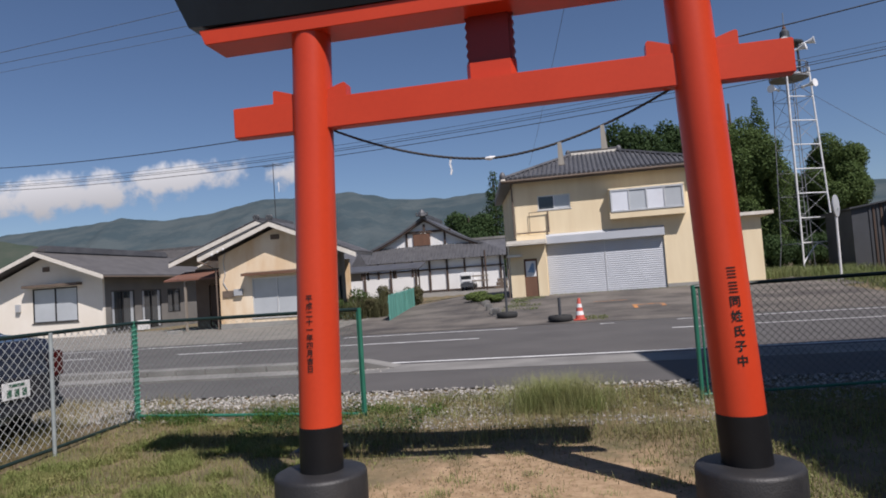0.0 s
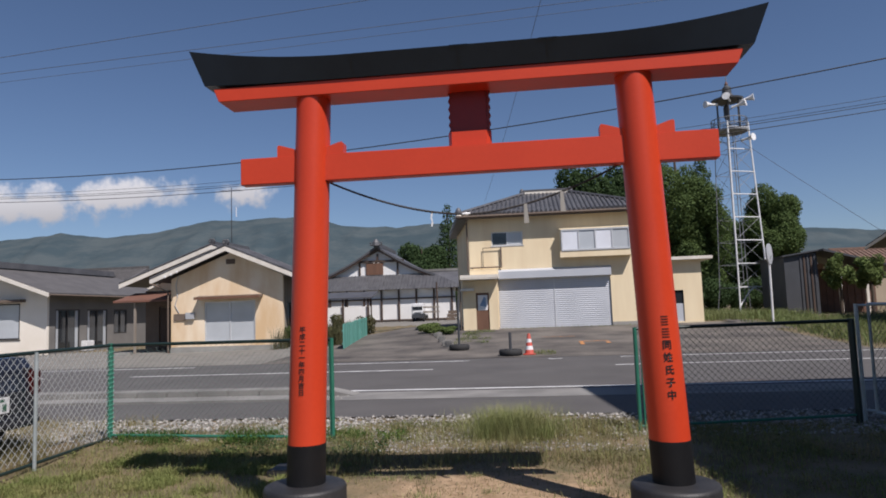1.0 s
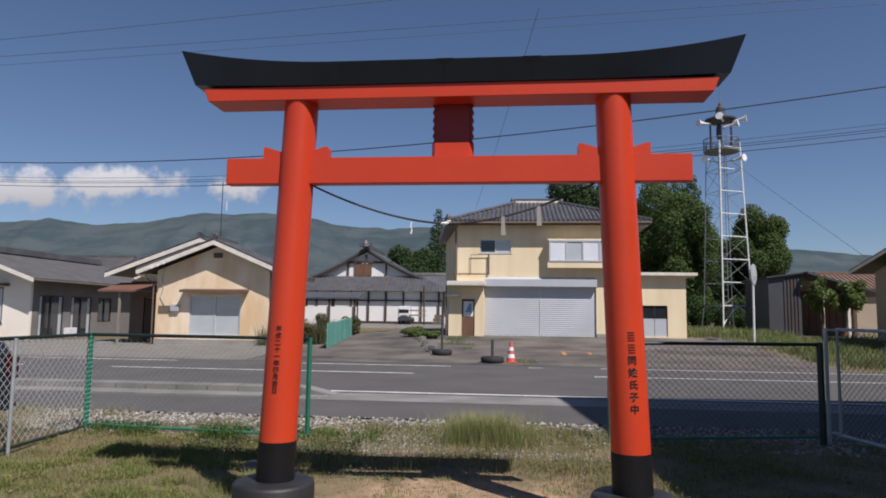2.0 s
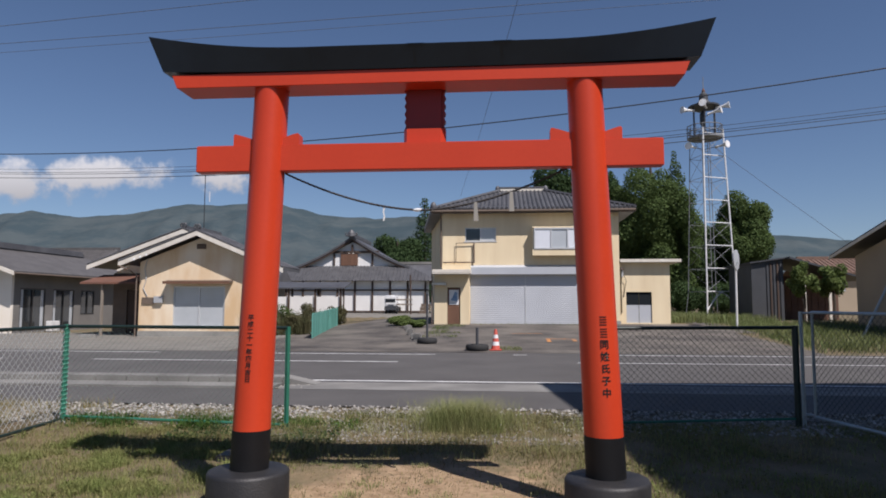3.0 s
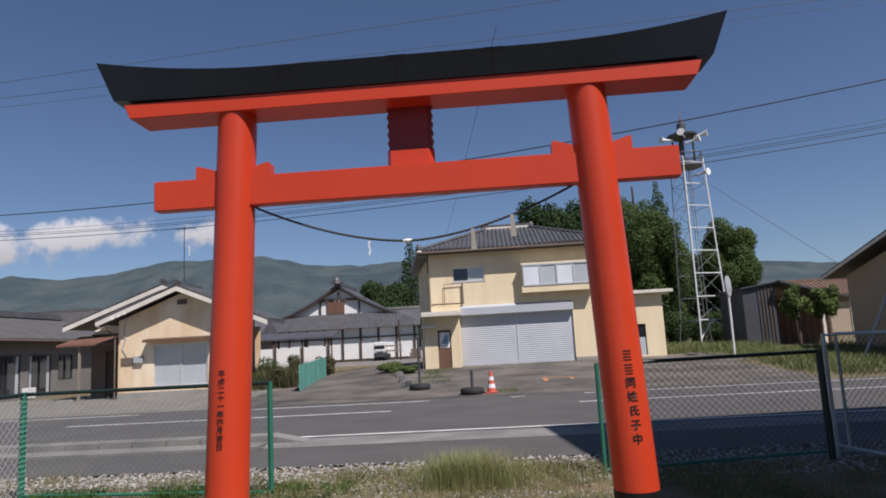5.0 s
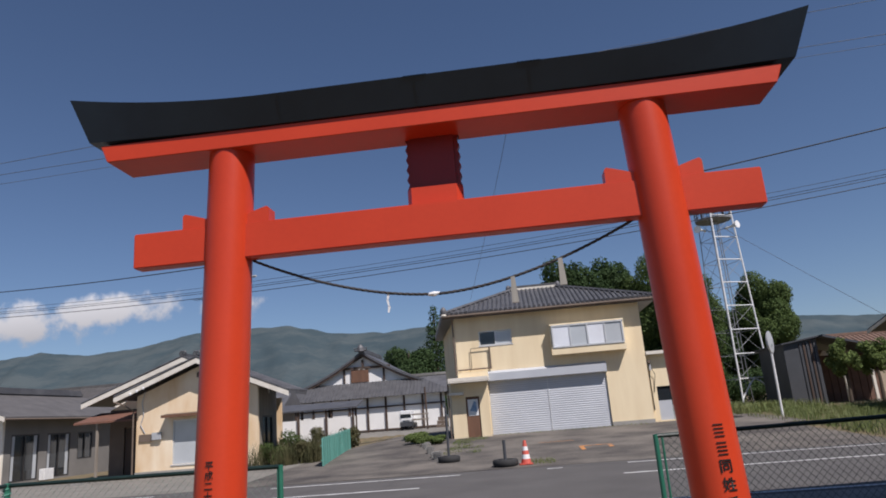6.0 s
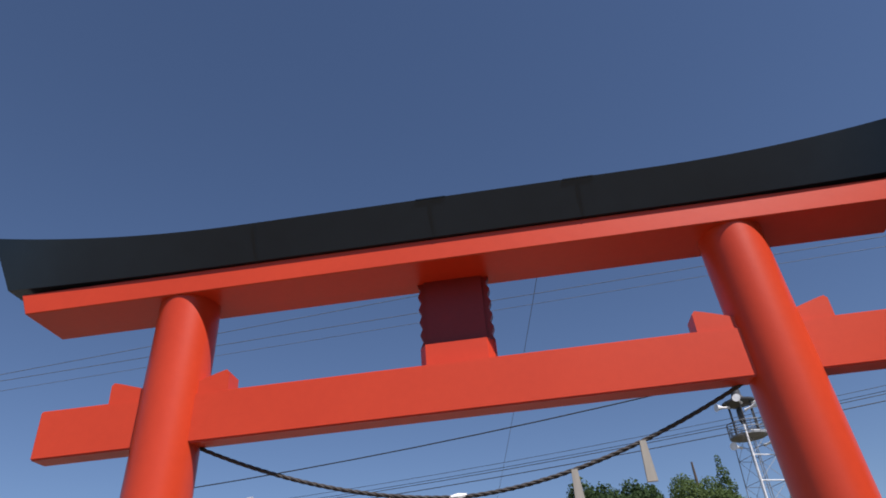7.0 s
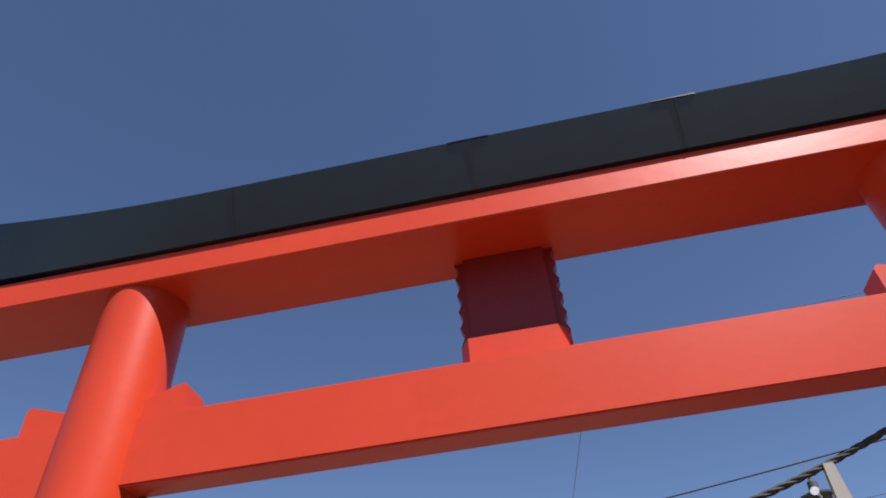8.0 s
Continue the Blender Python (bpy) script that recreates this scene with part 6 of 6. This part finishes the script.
def kei_truck():
    x, y = -8.95, 52.4
    z = land(x, y)
    t = thing("small_truck", "small white pickup truck parked before the temple", "truck", (x, y, z))
    part("cab", box(bmesh.new(), x - 0.6, x + 0.45, y, y + 1.2, z + 0.72, z + 1.6, 0.1), WHITE, t)
    part("grille", box(bmesh.new(), x - 0.58, x + 0.43, y - 0.01, y + 1.1, z + 0.45, z + 0.715, 0.03), SHED, t, "dark lower front")
    part("windscreen", box(bmesh.new(), x - 0.5, x + 0.35, y - 0.02, y + 0.02, z + 1.0, z + 1.3, 0.008), DARK_GLASS, t)
    part("bumper", box(bmesh.new(), x - 0.6, x + 0.45, y - 0.08, y - 0.013, z + 0.32, z + 0.55, 0.02), SHED, t)
    part("bed", box(bmesh.new(), x - 0.6, x + 0.45, y + 1.25, y + 3.2, z + 0.6, z + 0.95, 0.02), WHITE, t)
    for s in (-1, 1):
        part("headlamp", box(bmesh.new(), x - 0.07 + s * 0.38 - 0.1, x - 0.07 + s * 0.38 + 0.1, y - 0.03, y + 0.01, z + 0.68, z + 0.84, 0.008), ALU, t)
        for dy in (0.5, 2.7):
            part("wheel", tubes(([(x - 0.07 + s * 0.38, y + dy, z + 0.27), (x - 0.07 + s * 0.52, y + dy, z + 0.27)], 0.27), seg=20), RUBBER, t)
    p = thing("wooden_post", "dark weathered wooden post with two cross boards", "post", (-7.15, 51.6, z))
    part("pole", tubes(([(-7.15, 51.6, z - 0.2), (-7.2, 51.6, z + 3.3)], 0.07), seg=8), WOOD, p, smooth=True)
    for dz in (0.75, 1.15):
        part("cross_board", box(bmesh.new(), -8.4, -7.0, 51.46, 51.52, z + dz, z + dz + 0.13, 0.01), BOARD_GREY, p, "weathered grey cross board")
    u = thing("planter_pallet", "dark stacked crates beside the truck", "crates", (-6.3, 53.5, 0.7))
    for k in range(3):
        part("crate", box(bmesh.new(), -6.7 + 0.1 * k, -5.9 + 0.1 * k, 53.4, 53.9, land(-6, 53) + 0.3 * k, land(-6, 53) + 0.28 + 0.3 * k, 0.01), SOFFIT, u)


kei_truck()


def shed():
    s = thing("shed", "dark corrugated metal shed with an open brown lean-to", "shed", (17, 36, 0.4))
    wallb = bmesh.new()
    prism(wallb, [(15.2, 0.3), (17.0, 0.3), (17.0, 4.2), (15.2, 3.96)], 36, 40)
    part("wall", wallb, SHED, s)
    for i in range(5):
        x = 16.05 + 0.19 * i
        part("rib", boxes((x, x + 0.1, 35.95, 35.998, 0.35, 3.95 + 0.04 * i)), WOOD if i % 2 else SHED, s)
    part("roof", prism(bmesh.new(), [(15.05, 3.95), (17.1, 4.24), (17.1, 4.32), (15.05, 4.03)], 35.8, 40.5), SHED, s)
    part("lean_to_roof", prism(bmesh.new(), [(17.12, 4.2), (21.4, 2.95), (21.4, 3.05), (17.12, 4.32)], 35.3, 40), SHED, s)
    part("lean_to_back", boxes((17.12, 21.2, 38.5, 38.7, 0.4, 3.3)), SHED_BROWN, s)
    for i in range(10):
        x = 17.2 + 0.4 * i
        part("board", boxes((x, x + 0.36, 38.44, 38.498, 0.4, 3.2)), SHED_BROWN, s)
    for x, z in ((17.9, 3.9), (19.3, 3.5), (20.9, 3.05)):
        part("post", boxes((x, x + 0.14, 35.5, 35.64, 0.4, z)), FASCIA, s, "pale weathered post")
    u = thing("utility_pole_stay", "leaning pale stay post in the grass", "post", (15.6, 22, 0.2))
    part("post", tubes(([(14.2, 22.0, land(14, 22) - 0.1), (16.0, 22.5, 3.2)], 0.05)), ZINC, u, smooth=True)


shed()


# ---- parked car behind the side fence ----
def parked_car():
    c = thing("parked_car", "dark navy small car parked beside the fence", "car", (-7.2, 1.75, 0))
    # side outline along x (rear at the right), width along y
    prof = [(-5.62, 0.30), (-5.52, 0.42), (-5.50, 0.72), (-5.56, 0.98), (-5.66, 1.10), (-6.25, 1.18), (-6.85, 1.42), (-8.0, 1.44), (-8.6, 1.05), (-9.0, 0.92), (-9.05, 0.45), (-8.95, 0.30)]
    bm = bmesh.new()
    rings = []
    for f, s in ((-0.74, 0.94), (-0.70, 0.985), (-0.5, 1.0), (0.5, 1.0), (0.70, 0.985), (0.74, 0.94)):
        rings.append([bm.verts.new((-7.27 + (x + 7.27) * s, 1.72 + f, 0.3 + (z - 0.3) * (s if z > 0.9 else 1))) for x, z in prof])
    for p, q in zip(rings, rings[1:]):
        for k in range(len(prof)):
            bm.faces.new((p[k], p[(k + 1) % len(prof)], q[(k + 1) % len(prof)], q[k]))
    bm.faces.new(rings[0])
    bm.faces.new(rings[-1][::-1])
    body = part("body", bm, CAR_PAINT, c, smooth=False)
    part("bumper", box(bmesh.new(), -5.60, -5.45, 1.02, 2.42, 0.30, 0.46, 0.04), CAR_PAINT, c)
    plate = part("number_plate", box(bmesh.new(), -5.494, -5.478, 1.58, 1.94, 0.50, 0.68, 0.004), WHITE, c, "white number plate")
    for y0, y1, z0, z1 in ((1.66, 1.86, 0.63, 0.66), (1.63, 1.69, 0.525, 0.605), (1.73, 1.79, 0.525, 0.605), (1.83, 1.89, 0.525, 0.605)):
        part("plate_bar", boxes((-5.477, -5.475, y0, y1, z0, z1)), mat("plate_green", (0.03, 0.12, 0.07)), plate)
    for y in (1.08, 2.36):
        part("tail_lamp", box(bmesh.new(), -5.56, -5.47, y - 0.07, y + 0.07, 0.66, 0.95, 0.02), mat("lamp_red", (0.06, 0.004, 0.004), rough=0.15), c, "red tail lamp")
    part("rear_window", prism(bmesh.new(), [(-6.32, 1.215), (-6.78, 1.405), (-6.78, 1.42), (-6.32, 1.23)], 1.12, 2.32), DARK_GLASS, c)
    for x in (-6.25, -8.4):
        for y in (1.02, 2.42):
            w = part("wheel", tubes(([(x, y - 0.08, 0.28), (x, y + 0.08, 0.28)], 0.28), seg=24), RUBBER, c)
            part("rim", tubes(([(x, y - 0.085, 0.28), (x, y + 0.085, 0.28)], 0.17), seg=16), ALU, w)


parked_car()


# ---- shrubs and small things on the far side ----
def shrub(name, label, x, y, r, h, material, count, seed, leaf=0.045):
    rng = np.random.default_rng(seed)
    z = land(x, y)
    s = thing(name, label, "shrub", (x, y, z))
    part("stems", tubes(*[([(x, y, z - 0.05), (x + r * 0.5 * math.cos(k * 1.3), y + r * 0.5 * math.sin(k * 1.3), z + h * 0.6)], [0.03, 0.012]) for k in range(5)], seg=5), BARK, s)
    v, f = leaf_cloud(rng, lumps(rng, x, y, z + h * 0.5, r, h * 0.5, 12, 0.42), count, leaf)
    raw("foliage", v, f, material, s)


for i, (x, y, r, h, leaf) in enumerate(((-8.3, 23.6, 0.7, 0.9, LEAF_RUSSET), (-9.2, 25.2, 0.8, 1.35, LEAF_MID), (-8.9, 27.6, 0.7, 1.25, LEAF_RUSSET), (-10.2, 24.6, 0.8, 1.0, LEAF_MID), (-8.75, 32.2, 0.6, 1.25, LEAF_RUSSET), (-4.3, 27.4, 0.75, 0.55, LEAF_FRESH), (-3.5, 26.2, 0.6, 0.4, LEAF_FRESH))):
    shrub("shrub", "loose straggly shrub at the edge of the lane" if leaf is not LEAF_FRESH else "low bright green weeds at the edge of the lane", x, y, r, h, leaf, 2600, 40 + i)
for i, (x, y) in enumerate(((11.6, 46.5), (14.2, 47.5), (17.0, 47.0), (19.6, 46.0))):
    shrub("hedge_bush", "dark green bush below the trees", x, y, 1.7, 2.6, LEAF_DARK, 5200, 60 + i, 0.09)
lane_edge = thing("lane_edging", "low row of stones and blocks beside the lane", "edging", (-3.2, 25, 0.3))
for i in range(12):
    x, y = -2.5 - 0.115 * i, 19.4 + 0.55 * i
    z = land(x, y)
    w, d, g = 0.07 + 0.035 * ((i * 5) % 3), 0.09 + 0.05 * ((i * 7) % 4), 0.05 * math.sin(i * 2.1)
    part("edging_stone", box(bmesh.new(), x - w + g, x + w + g, y - d, y + d, z - 0.03, z + 0.08 + 0.06 * ((i * 3) % 4), 0.03), GUTTER, lane_edge)
step = thing("stone_block", "pale stone block at the house entrance", "stone block", (-17.2, 22.6, 0))
part("block", box(bmesh.new(), -17.5, -16.9, 22.4, 22.8, 0.0, 0.2, 0.03), CONCRETE, step)
unit = thing("air_conditioner", "pale outdoor air conditioning unit by the wall", "air conditioner", (-22.9, 29.5, 0))
part("casing", box(bmesh.new(), -23.3, -23.0, 28.45, 29.15, 0.08, 0.62, 0.02), WHITE, unit)
part("fan_grille", lathe(bmesh.new(), [(0.2, 0.0), (0.2, 0.01), (0.03, 0.012)], (0, 0, 0), 20), DARK_FRAME, unit, "round dark fan grille").matrix_local = Matrix.Translation((-0.095, -0.65, 0.35)) @ Matrix.Rotation(radians(90), 4, "Y")
slab = thing("stone_slab", "flat grey stone slab set in the grass", "stone slab", (-1.95, 1.45, 0))
part("slab", box(bmesh.new(), -2.2, -1.72, 1.28, 1.62, -0.12, -0.01, 0.012), PLINTH, slab)
